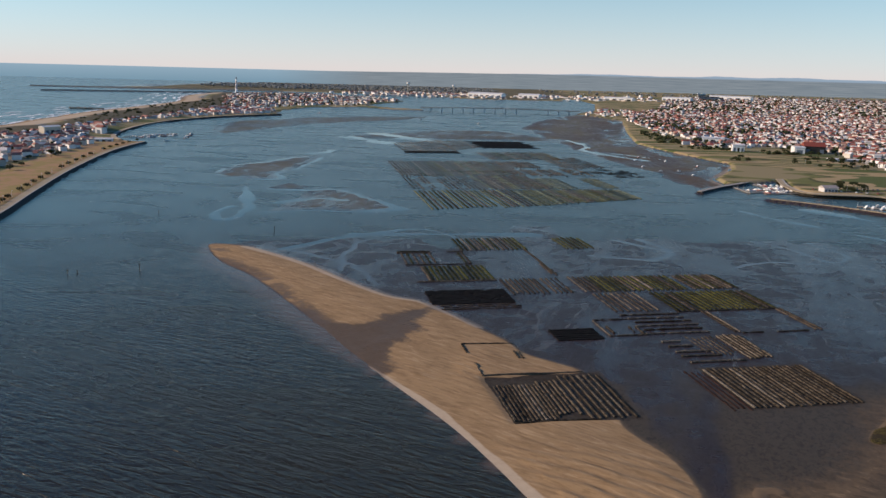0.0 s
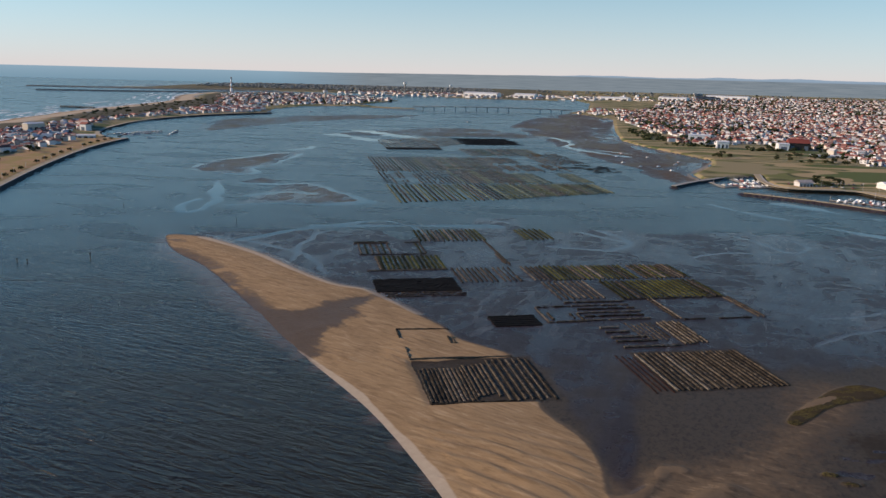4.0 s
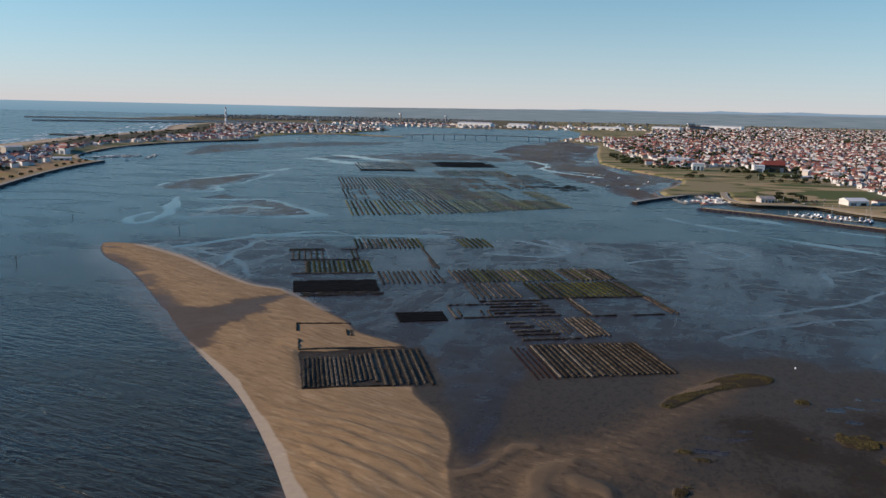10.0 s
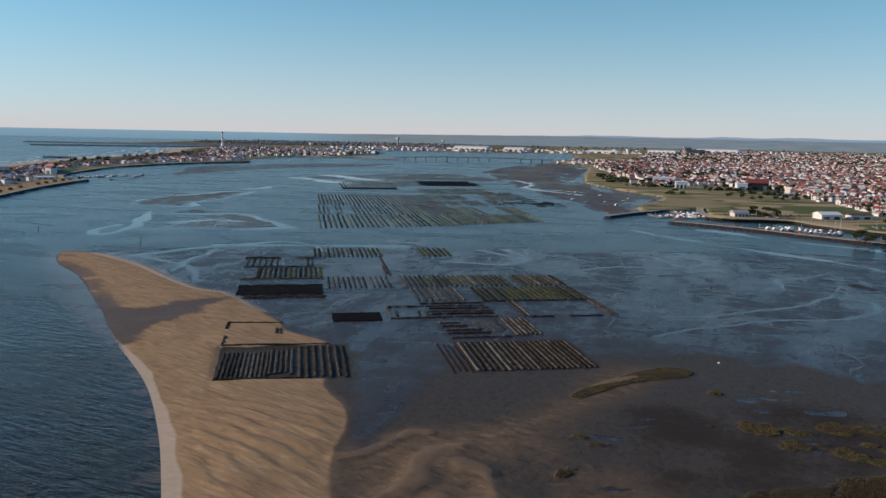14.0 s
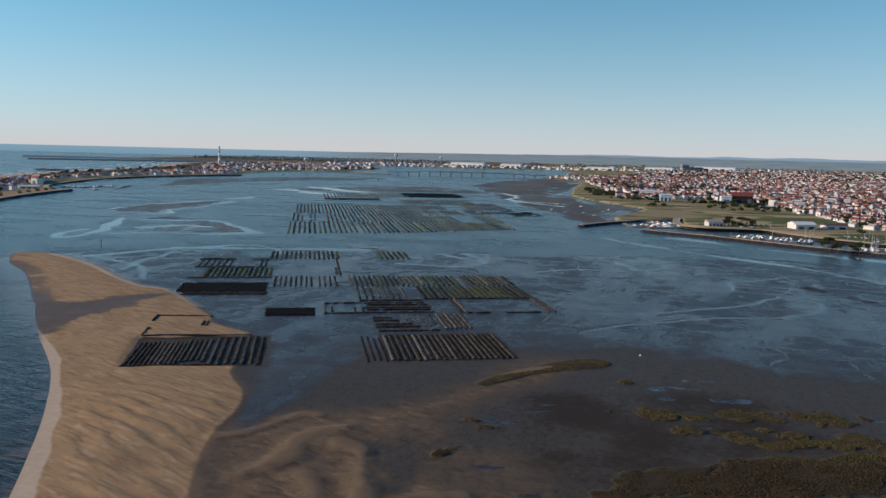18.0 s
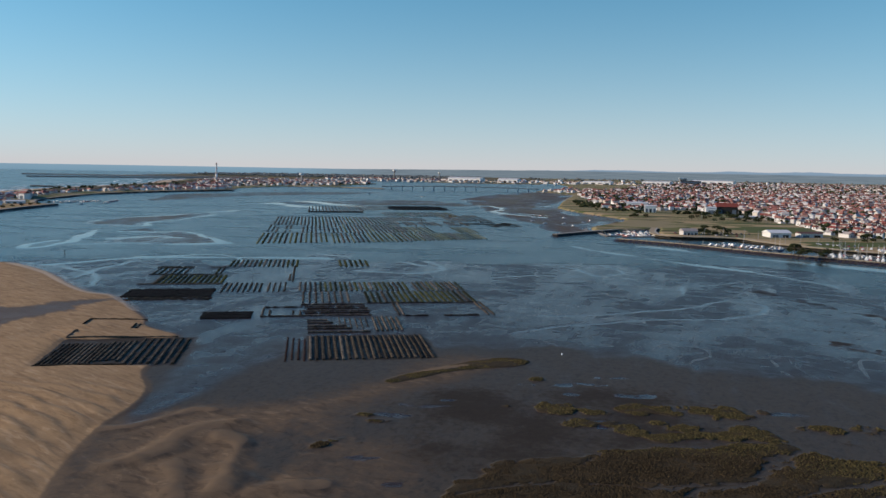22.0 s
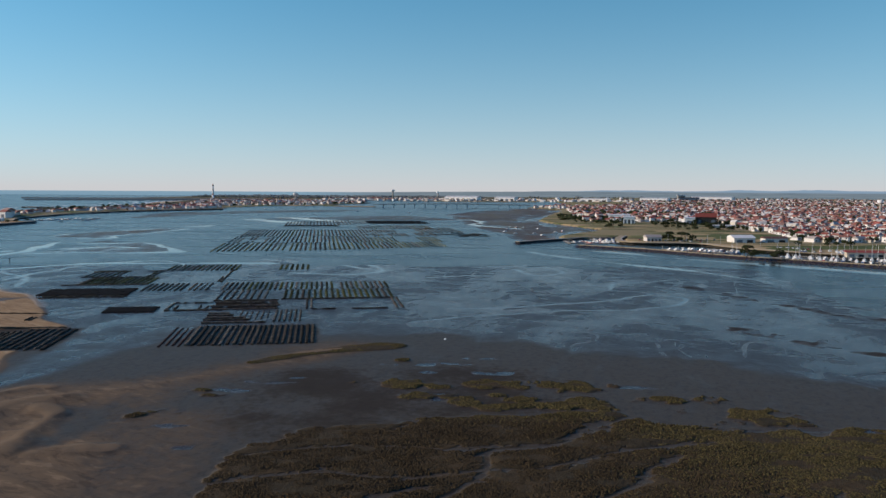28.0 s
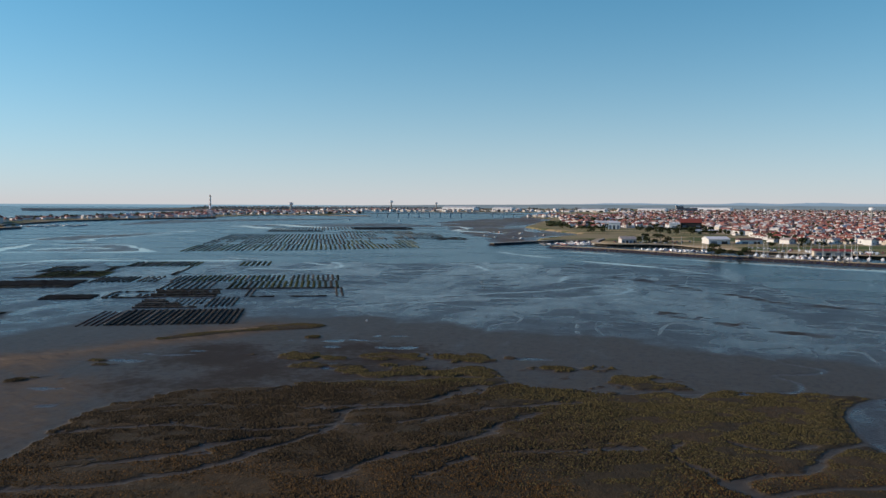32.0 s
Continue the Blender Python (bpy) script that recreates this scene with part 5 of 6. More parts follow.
part("path", ribbon(jetty_line, [(-2.3, 1.804), (-2.3, 2.15), (0.6, 2.15), (0.6, 1.804)]), M_SAND, jetty, "pale gravel path")
part("grass_crest", ribbon(jetty_line, [(0.604, 1.804), (0.604, 2.05), (2.6, 2.0), (2.6, 1.804)]), M_TUFT, jetty, "dry grass verge")


def rocks(label, line, seed, count, spread, size):
    rnd = random.Random(seed)
    l = smooth_line(line, steps=6)
    bm = bmesh.new()
    for _ in range(count):
        k = rnd.randrange(len(l) - 1)
        f = rnd.random()
        x, y = l[k] * (1 - f) + l[k + 1] * f
        lump(bm, (x + rnd.uniform(-spread, spread), y + rnd.uniform(-spread, spread), 1.3 + rnd.uniform(-0.6, 1.1)), rnd.uniform(0.5, 1) * size, rnd, 0.8)
    ob = new("rubble", finish(bm, "rubble", M_ROCK))
    return tagged(ob, label, "rubble", kind="stuff")


rocks("pale rubble stones along the jetty", JETTY, 5, 700, 2.6, 0.8)
for number, line in ((1, [(-1430, 2838), (-1273, 2898), (-948, 3026), (-830, 3120)]), (2, [(-1700, 3290), (-1500, 3330), (-1200, 3360), (-700, 3420)])):
    arm = thing(f"breakwater_{number}", "long dark rubble breakwater at the harbour mouth", "breakwater", kind="structure")
    part("rubble_bank", ribbon(smooth_line(line, steps=8), [(-3, 3.4), (-10, -1.5), (10, -1.5), (3, 3.4)]), M_ROCK, arm)
    part("crest_wall", ribbon(smooth_line(line, steps=8), [(-2, 3.404), (-2, 4.6), (1, 4.6), (1, 3.404)]), M_CONCRETE, arm)
rocks("short stone groyne on the beach", [(-850, 1815), (-770, 1800)], 8, 120, 4, 2.4)


def surf():
    """Broken lines of foam off the ocean beach."""
    rnd = random.Random(3)
    bm = bmesh.new()
    shore = smooth_line(BEACH[1:], steps=10)
    for off in (4, 22, 48, 85, 120):
        k = 0
        while k < len(shore) - 4:
            n = rnd.randint(3, 9)
            prev = None
            for x, y in shore[k:k + n]:
                wob, half = rnd.uniform(-4, 4), rnd.uniform(1.0, 5.5)
                pair = [bm.verts.new((x - off + wob - half, y, 0.10)), bm.verts.new((x - off + wob + half, y, 0.16))]
                if prev:
                    bm.faces.new((prev[0], prev[1], pair[1], pair[0]))
                prev = pair
            k += n + (0 if off == 4 else rnd.randint(1, 8))
    tagged(new("surf", finish(bm, "surf", M_FOAM)), "white lines of surf breaking on the beach", "surf", kind="stuff")


surf()


def bridge():
    b = thing("road_bridge", "long low concrete road bridge across the channel", "bridge")
    a, c = Vector((-75, 2125, 0)), Vector((345, 2140, 0))
    line = [(a.lerp(c, k / 30).x, a.lerp(c, k / 30).y) for k in range(31)]
    hump = lambda f: 8 + 3.0 * math.sin(math.pi * f)
    bm = bmesh.new()
    prev = None
    for k, (x, y) in enumerate(line):
        h = hump(k / 30)
        ring = [bm.verts.new((x, y + dy, h + dz)) for dy, dz in ((-6, -1.4), (-6, 0), (6, 0), (6, -1.4))]
        if prev:
            for i in range(4):
                bm.faces.new((prev[i], ring[i], ring[(i + 1) % 4], prev[(i + 1) % 4]))
        prev = ring
    part("deck", bm, M_CONCRETE, b, "pale concrete deck")
    for k in range(2, 30, 2):
        if k in (20, 22):
            continue
        x, y = line[k]
        pier = bmesh.new()
        box(pier, x - 1.4, x + 1.4, y - 4.5, y + 4.5, -2, hump(k / 30) - 1.5, 0.2)
        part("pier", pier, M_METAL_ROOF, b)
    for side in (-5.9, 5.9):
        rail = bmesh.new()
        for (x, y), (x2, y2), k in zip(line, line[1:], range(30)):
            tube(rail, (x, y + side, hump(k / 30) + 1), (x2, y2 + side, hump((k + 1) / 30) + 1), 0.12, sides=4)
        part("parapet", rail, M_CONCRETE, b)
    return b


bridge()


def lighthouse():
    t = thing("lighthouse", "tall round pale lighthouse with faded red bands", "lighthouse", m=pose(-760, 2900, 3))
    heights_ = [0, 20, 22.5, 36, 38.5, 53]
    for i, (a, b) in enumerate(zip(heights_, heights_[1:])):
        bm = bmesh.new()
        tube(bm, (0, 0, a), (0, 0, b), 4.3 - a * 0.035, 4.3 - b * 0.035, 18)
        part("tower_band", bm, M_REDSTRIPE if i in (1, 3) else M_WHITE, t, "faded red painted band" if i in (1, 3) else "white painted band", True)
    bm = bmesh.new()
    tube(bm, (0, 0, 53), (0, 0, 53.8), 4.8, 4.8, 18)
    part("gallery", bm, M_CONCRETE, t)
    bm = bmesh.new()
    tube(bm, (0, 0, 53.8), (0, 0, 57), 2.2, 2.2, 12)
    lantern = part("lantern", bm, M_GLASS, t, "dark glazed lantern room")
    bm = bmesh.new()
    tube(bm, (0, 0, 57), (0, 0, 59.5), 2.6, 0.2, 12)
    part("dome", bm, M_REDSTRIPE, lantern, "red lantern roof")
    bm = bmesh.new()
    box(bm, -12, 12, -9, 9, 0, 5, 0.2)
    part("keepers_house", bm, M_WHITE, t)


lighthouse()


def water_tower(x, y, h, r):
    t = thing("water_tower", "pale concrete water tower with a wide tank", "water tower", m=pose(x, y, 2.5))
    bm = bmesh.new()
    tube(bm, (0, 0, 0), (0, 0, h * 0.72), r * 0.42, r * 0.36, 14)
    part("shaft", bm, M_CONCRETE, t, smooth=True)
    bm = bmesh.new()
    tube(bm, (0, 0, h * 0.72), (0, 0, h * 0.8), r * 0.4, r, 16)
    tube(bm, (0, 0, h * 0.8), (0, 0, h * 0.96), r, r, 16)
    part("tank", bm, M_WHITE, t)
    bm = bmesh.new()
    tube(bm, (0, 0, h * 0.96), (0, 0, h), r * 0.9, r * 0.2, 16)
    part("cap", bm, M_CONCRETE, t)


water_tower(-353, 2440, 34, 7)
water_tower(-195, 3850, 44, 9)
water_tower(20, 3900, 36, 7)
water_tower(1030, 1679, 32, 6)

# ---------------------------------------------------------------- houses
def gable(bm, w, d, h0, rise, over=0.5, hip=False):
    """A roof of two slopes (or four) over a w by d house, its ridge along x."""
    x, y = w / 2 + over, d / 2 + over
    r = x - (d * 0.35 if hip else 0)
    a = [bm.verts.new(c) for c in ((-x, -y, h0), (x, -y, h0), (x, y, h0), (-x, y, h0), (-r, 0, h0 + rise), (r, 0, h0 + rise))]
    for q in ((0, 1, 5, 4), (2, 3, 4, 5), (1, 2, 5), (3, 0, 4), (3, 2, 1, 0)):
        bm.faces.new([a[i] for i in q])


def house_kind(w, d, h, rise, hip, wall, roof, label, annex=False):
    """A house prototype, far below the ground sheet, to be copied."""
    t = thing("house", label, "house", "houses of the town")
    bm = bmesh.new()
    box(bm, -w / 2, w / 2, -d / 2, d / 2, -0.5, h)
    if not hip:
        for s in (-1, 1):
            v = [bm.verts.new((s * w / 2, -d / 2, h)), bm.verts.new((s * w / 2, d / 2, h)), bm.verts.new((s * w / 2, 0, h + rise * 0.94))]
            bm.faces.new(v if s > 0 else v[::-1])
    if annex:
        box(bm, w / 2 + 0.003, w / 2 + w * 0.45, -d / 2, d * 0.2, -0.5, h * 0.52)
    part("wall", bm, wall, t)
    bm = bmesh.new()
    gable(bm, w, d, h + 0.01, rise, 0.5, hip)
    if annex:
        box(bm, w / 2 + 0.01, w / 2 + w * 0.48, -d / 2 - 0.2, d * 0.22, h * 0.52 + 0.004, h * 0.52 + 0.4, 0.1)
    top = part("roof", bm, roof, t, "clay tile roof")
    bm = bmesh.new()
    box(bm, w * 0.22, w * 0.22 + 0.8, d * 0.12, d * 0.12 + 0.8, h + rise * 0.3, h + rise + 0.9)
    part("chimney", bm, wall, top)
    pane = bmesh.new()
    box(pane, -0.65, 0.65, -0.05, 0.05, 0, 1.5)
    pane = finish(pane, "window", M_GLASS)
    for x in (-w * 0.3, w * 0.3):
        for z in ((1.0,) if h < 4 else (1.0, 3.5)):
            part("window", pane, M_GLASS, t, m=pose(x, -d / 2 - 0.03, z))
    part("window", pane, M_GLASS, t, m=pose(-w / 2 - 0.03, 0, 1.2, 0, 0, 90))
    return t


KINDS = [house_kind(7.6, 6.8, 2.9, 1.9, True, M_WALL, M_ROOF, "low whitewashed house with a hipped red tile roof"),
         house_kind(8, 6.2, 5.2, 1.9, False, M_WALL, M_ROOF, "two-storey rendered house with a red gable roof"),
         house_kind(8.8, 6.8, 5.2, 2.0, True, M_WALL, M_ROOF, "two-storey pale house with a hipped clay roof", True),
         house_kind(7, 6, 3.0, 1.7, False, M_WALL, M_ROOF, "small white cottage with a clay gable roof", True),
         house_kind(11, 7, 3.8, 2.2, False, M_WALL, M_ROOF, "long low house with an orange tile roof")]


def scatter(poly, step, seed, x_range, y_range, keep=1.0, skew=0.3):
    """Jittered places along streets inside an outline."""
    rnd = random.Random(seed)
    out = []
    outline = smooth_line(poly, True)
    y = y_range[0]
    row = 0
    while y < y_range[1]:
        x = x_range[0] + rnd.random() * step
        while x < x_range[1]:
            px, py = x + rnd.uniform(-0.3, 0.3) * step, y + skew * (x - x_range[0]) * 0.35 + rnd.uniform(-0.25, 0.25) * step
            if rnd.random() < keep:
                out.append((px, py, rnd.random()))
            x += step * (1.0 if row % 3 else 1.25)
        y += step * (0.9 if row % 2 else 1.5)
        row += 1
    ok = inside(np.array([p[0] for p in out]), np.array([p[1] for p in out]), outline)
    return [p for p, k in zip(out, ok) if k]


def far_houses(name, label, places, seed, size=1.0, roofs=0.76):
    """Houses too far off to be told apart singly, in two meshes."""
    rnd = random.Random(seed)
    walls, tops = ([], []), ([], [])
    cube = ((3, 2, 1, 0), (4, 5, 6, 7), (0, 1, 5, 4), (1, 2, 6, 5), (2, 3, 7, 6), (3, 0, 4, 7))
    slopes = ((0, 1, 5, 4), (2, 3, 4, 5), (1, 2, 5), (3, 0, 4), (3, 2, 1, 0))

    def add(store, m, co, faces):
        k = len(store[0])
        store[0].extend((m @ Vector(c))[:] for c in co)
        store[1].extend(tuple(k + i for i in q) for q in faces)

    def block(x, y, z0, z1):
        return [(-x, -y, z0), (x, -y, z0), (x, y, z0), (-x, y, z0), (-x, -y, z1), (x, -y, z1), (x, y, z1), (-x, y, z1)]

    for x, y, r in places:
        w, d, h = rnd.uniform(5.5, 12) * size, rnd.uniform(5, 8) * size, rnd.choice((2.8, 3.0, 3.2, 3.4, 5.2, 5.4, 5.8)) * (0.8 + 0.2 * size)
        m = pose(x, y, 2.4, 0, 0, rnd.choice((0, 90)) + rnd.gauss(36, 22))
        add(walls, m, block(w / 2, d / 2, -0.5, h), cube)
        if rnd.random() < roofs:
            rise, px, py = rnd.uniform(1.8, 2.8), w / 2 + 0.5, d / 2 + 0.5
            ridge = px - (d * 0.35 if rnd.random() < 0.5 else 0)
            add(tops, m, [(-px, -py, h + 0.01), (px, -py, h + 0.01), (px, py, h + 0.01), (-px, py, h + 0.01), (-ridge, 0, h + rise), (ridge, 0, h + rise)], slopes)
        else:
            add(tops, m, block(w / 2 + 0.2, d / 2 + 0.2, h + 0.004, h + 0.7), cube)
    t = thing(name, label, "houses", kind="stuff")
    for key, (co, faces), mat in (("walls", walls, M_WALL_FAR), ("roofs", tops, M_ROOF_FAR)):
        me = bpy.data.meshes.new(key)
        me.from_pydata(co, [], faces)
        me.materials.append(mat)
        part(key, me, mat, t)


EMPTY_SPOTS = [(518, 1160, 45), (425, 1160, 26), (420, 1300, 30), (440, 745, 40), (360, 752, 22)]
near_east = scatter(TOWN_EAST, 13.5, 3, (400, 900), (560, 1600), 0.93)
near_east = [p for p in near_east if all(math.hypot(p[0] - a, p[1] - b) > r for a, b, r in EMPTY_SPOTS)]
near_east.sort(key=lambda p: math.hypot(p[0] - 200, p[1]))


def place_houses(places, seed, turn_mean):
    rnd = random.Random(seed)
    for x, y, r in places:
        m = pose(x, y, 2.35, 0, 0, rnd.choice((0, 90, 180, 270)) + rnd.gauss(turn_mean, 8))
        copy_thing(KINDS[int(r * 4.99)], m)


place_houses(near_east[:290], 21, 36)
far_houses("distant_houses", "dense white houses with red roofs of the mainland town", near_east[290:] + scatter(TOWN_EAST, 15, 4, (400, 2700), (1600, 2300), 0.9, 0.1)
           + [p for p in scatter(TOWN_EAST, 15, 5, (900, 2400), (620, 1600), 0.9, 0.1)], 9, 0.85)
far_houses("remote_houses", "pale houses and blocks at the town's far edge", scatter(TOWN_EAST, 24, 6, (400, 3200), (2300, 4300), 0.7, 0.05), 10, 1.15, 0.5)
near_west = scatter(TOWN_WEST, 13, 8, (-650, -390), (560, 1960), 0.85, 0.0)
near_west.sort(key=lambda p: math.hypot(p[0], p[1]))
place_houses(near_west[:100], 22, 60)
far_houses("peninsula_houses", "crowded houses along the peninsula's waterfront", near_west[100:], 12, 1.0, 0.7)
BARRA = [(-470, 1990), (-380, 2190), (-260, 2260), (-230, 2450), (-170, 2700), (-350, 2960), (-640, 3080), (-760, 2800), (-640, 2300), (-560, 2050)]
far_houses("resort_houses", "houses and apartment blocks round the lighthouse", scatter(BARRA, 20, 13, (-800, -100), (1980, 3100), 0.8, 0.0), 14, 1.2, 0.4)
far_houses("village_houses", "white houses of the village across the harbour", scatter([(-300, 3500), (150, 3480), (220, 3620), (-280, 3640)], 26, 15, (-300, 230), (3480, 3640), 0.8, 0.0), 16, 1.3, 0.5)
far_houses("port_houses", "pale low buildings of the harbour district", scatter([(-420, 3150), (60, 3120), (420, 3130), (900, 3350), (900, 3700), (-380, 3680)], 40, 25, (-420, 900), (3100, 3700), 0.6, 0.0), 26, 2.0, 0.3)
LANE_EAST = [(350, 1235), (372, 1200), (400, 1190), (420, 1215), (400, 1260), (360, 1265)]
far_houses("lane_houses", "scattered houses beside the shore lane", scatter(LANE_EAST, 17, 17, (340, 430), (1180, 1270), 0.7, 0.0) + scatter([(370, 1420), (410, 1400), (430, 1500), (390, 1520)], 22, 18, (360, 440), (1390, 1530), 0.6, 0.0)
           + scatter([(340, 2050), (470, 2040), (520, 2400), (420, 2330)], 26, 19, (330, 530), (2030, 2400), 0.8, 0.0), 18)
for proto in KINDS:
    for o in (*proto.children_recursive, proto):
        bpy.data.objects.remove(o)


def hall(name, label, x, y, turn, w, d, h, rise, wall, roof, doors=3, category="hall", low=0.0):
    """A large plain building: walls, a shallow roof, gates and a row of windows."""
    t = thing(name, label, category, m=pose(x, y, 2.4, 0, 0, turn))
    bm = bmesh.new()
    box(bm, -w / 2, w / 2, -d / 2, d / 2, -0.5, h)
    for s in (-1, 1):
        v = [bm.verts.new((s * w / 2, -d / 2, h)), bm.verts.new((s * w / 2, d / 2, h)), bm.verts.new((s * w / 2, 0, h + rise * 0.95))]
        bm.faces.new(v if s > 0 else v[::-1])
    part("wall", bm, wall, t)
    bm = bmesh.new()
    gable(bm, w, d, h + 0.01, rise, 0.7, False)
    part("roof", bm, roof, t)
    for i in range(doors):
        gate = bmesh.new()
        x0 = -w / 2 + (i + 0.5) * w / doors
        box(gate, x0 - w / doors * 0.28, x0 + w / doors * 0.28, -d / 2 - 0.12, -d / 2 + 0.05, 0, h * 0.6)
        part("gate", gate, M_GLASS if i % 2 else M_BLUEGREY, t)
    return t


hall("sports_hall", "large hall with a red hipped roof and dark front", 526, 1160, -12, 28, 24, 10, 5.5, M_DARK, M_REDROOF, 3)
hall("annex_hall", "white side wing of the red-roofed hall", 500, 1150, -12, 14, 26, 9, 1.0, M_WHITE, M_METAL_ROOF, 1)
hall("warehouse", "long white shed among the fields", 430, 1310, -15, 34, 16, 7, 1.5, M_WHITE, M_METAL_ROOF, 3)
hall("villa", "white villa of several storeys with balconies", 416, 1155, -10, 16, 12, 9, 1.5, M_WHITE, M_METAL_ROOF, 3, "villa")
hall("marina_shed", "boat shed with a pale sheet roof by the marina", 440, 747, 8, 20, 15, 4.5, 2.4, M_WALL, M_METAL_ROOF, 2)
hall("club_house", "orange-roofed marina club house", 360, 752, 10, 14, 9, 4, 2.2, M_WALL, M_ROOF, 4, "club house")
hall("store_shed", "low white-sided store with a red tile roof", 472, 752, 8, 22, 9, 3.8, 1.6, M_WALL, M_ROOF, 2)
hall("red_hut", "low red-roofed huts behind the boats", 478, 592, -8, 26, 7, 3.2, 1.6, M_WALL, M_ROOF, 4, "hut")
hall("greenhouse", "long low white greenhouse in the fields", 520, 1050, -8, 44, 9, 2.6, 0.8, M_METAL_ROOF, M_METAL_ROOF, 4, "greenhouse")
for k in range(7):
    hall("apartment_house", "tall white gabled apartment house on the waterfront", -505 - k * 5.2, 1168 + k * 10.5, -27, 13, 9.6, 9 + k % 2, 3.6, M_WALL, M_ROOF, 1, "apartments")
hall("apartment_block", "pale apartment block behind the waterfront", -556, 1120, 62, 26, 12, 12, 1.5, M_WALL, M_METAL_ROOF, 3, "apartments")
hall("market_hall", "low white market hall by the small harbour", -452, 1052, 15, 22, 10, 3.6, 1.2, M_WALL, M_METAL_ROOF, 3)
hall("port_warehouse", "long white warehouse at the port", 150, 3290, -28, 150, 40, 16, 4, M_WHITE, M_METAL_ROOF, 6)
hall("port_warehouse", "white warehouse at the port", 330, 3330, -28, 90, 40, 14, 4, M_WHITE, M_METAL_ROOF, 4)
hall("factory", "vast white factory hall on the horizon", 1330, 3850, -32, 190, 60, 17, 3, M_WHITE, M_METAL_ROOF, 5)
hall("factory_hall", "blue-grey factory hall beside the white one", 1180, 3715, -8, 90, 60, 14, 3, M_BLUEGREY, M_DARK, 4)
hall("factory_hall", "long low white industrial hall", 980, 3500, -30, 120, 50, 13, 3, M_WHITE, M_METAL_ROOF, 6)
hall("factory_hall", "long low industrial hall", 700, 3350, -30, 120, 40, 10, 3, M_WHITE, M_METAL_ROOF, 4)


def tank(x, y, r, h):
    t = thing("storage_tank", "white cylindrical storage tank at the port", "tank", "port tanks", pose(x, y, 2.4))
    bm = bmesh.new()
    tube(bm, (0, 0, -0.5), (0, 0, h), r, r, 20)
    part("shell", bm, M_WHITE, t, smooth=False)
    bm = bmesh.new()
    tube(bm, (0, 0, h + 0.004), (0, 0, h + r * 0.2), r, r * 0.1, 20)
    part("cap", bm, M_METAL_ROOF, t)


for i, (x, y) in enumerate([(430, 3420), (455, 3440), (400, 3450), (1600, 3900), (1632, 3910), (1664, 3920), (1570, 3930), (880, 3750), (930, 3770), (1180, 3900), (800, 3650), (560, 3500)]):
    tank(x, y, 6 + i % 3 * 2, 7 + i % 4 * 2)


def silo():
    t = thing("silo_tower", "tall pale silo tower beside the factory", "silo", m=pose(1140, 3740, 2))
    for k in range(4):
        bm = bmesh.new()
        tube(bm, (k * 9, 0, -1), (k * 9, 0, 30 - k % 2 * 5), 5, 5, 12)
        part("cylinder", bm, M_CONCRETE, t)
    bm = bmesh.new()
    box(bm, -6, 34, -6, 6, 26, 29, 0.3)
    part("head_house", bm, M_METAL_ROOF, t)


silo()

# ---------------------------------------------------------------- boats, pontoons, masts
def boat_kind(length, beam, mast, label):
    t = thing("boat", label, "boat", "boats in the marina")
    bm = bmesh.new()
    rings = []
    for f, b, dk in ((-0.5, 0.78, 1.0), (-0.2, 1.0, 1.0), (0.15, 0.95, 1.08), (0.38, 0.55, 1.2), (0.5, 0.04, 1.32)):
        x, w, h = f * length, b * beam / 2, dk * length * 0.11
        rings.append([bm.verts.new((x, yy, zz)) for yy, zz in ((-w, h), (-w * 0.8, 0.0), (0, -0.3), (w * 0.8, 0.0), (w, h))])
    for a, b in zip(rings, rings[1:]):
        for k in range(4):
            bm.faces.new((a[k], a[k + 1], b[k + 1], b[k]))
        bm.faces.new((a[4], a[0], b[0], b[4]))
    bm.faces.new(rings[0])
    bmesh.ops.recalc_face_normals(bm, faces=bm.faces[:])
    part("hull", bm, M_HULL, t)
    bm = bmesh.new()
    box(bm, -length * 0.25, length * 0.18, -beam * 0.33, beam * 0.33, length * 0.11, length * 0.11 + length * 0.12, 0.25)
    cabin = part("cabin", bm, M_WHITE, t)
    bm = bmesh.new()
    box(bm, -length * 0.2, length * 0.19, -beam * 0.31, beam * 0.31, length * 0.15, length * 0.19)
    part("cabin_window", bm, M_GLASS, cabin, "dark cabin glazing")
    if mast:
        bm = bmesh.new()
        tube(bm, (length * 0.08, 0, length * 0.2), (length * 0.08, 0, length * 1.35), 0.16, 0.10, 5)
        mast_pole = part("mast", bm, M_ALU, t)
        bm = bmesh.new()
        tube(bm, (length * 0.08, 0, length * 0.32), (-length * 0.38, 0, length * 0.33), 0.14, 0.14, 5)
        part("boom", bm, M_WHITE, mast_pole, "boom with a furled white sail")
    return t


BOATS = [boat_kind(5.6, 2.2, False, "small white motor boat moored at a pontoon"), boat_kind(8.4, 2.7, True, "white sailing yacht with a tall mast"),
         boat_kind(7.2, 2.6, False, "white cabin cruiser moored side by side")]


def moor(places, seed, turn, kinds=(0, 1, 2), z=0.05):
    rnd = random.Random(seed)
    for x, y in places:
        copy_thing(BOATS[rnd.choice(kinds)], pose(x, y, z, 0, 0, turn + rnd.choice((0, 180)) + rnd.gauss(0, 6)))


def file_of(a, b, n, seed=0, jitter=2.2):
    rnd = random.Random(seed)
    return [(a[0] + (b[0] - a[0]) * i / (n - 1) + rnd.uniform(-jitter, jitter), a[1] + (b[1] - a[1]) * i / (n - 1) + rnd.uniform(-jitter, jitter)) for i in range(n)]


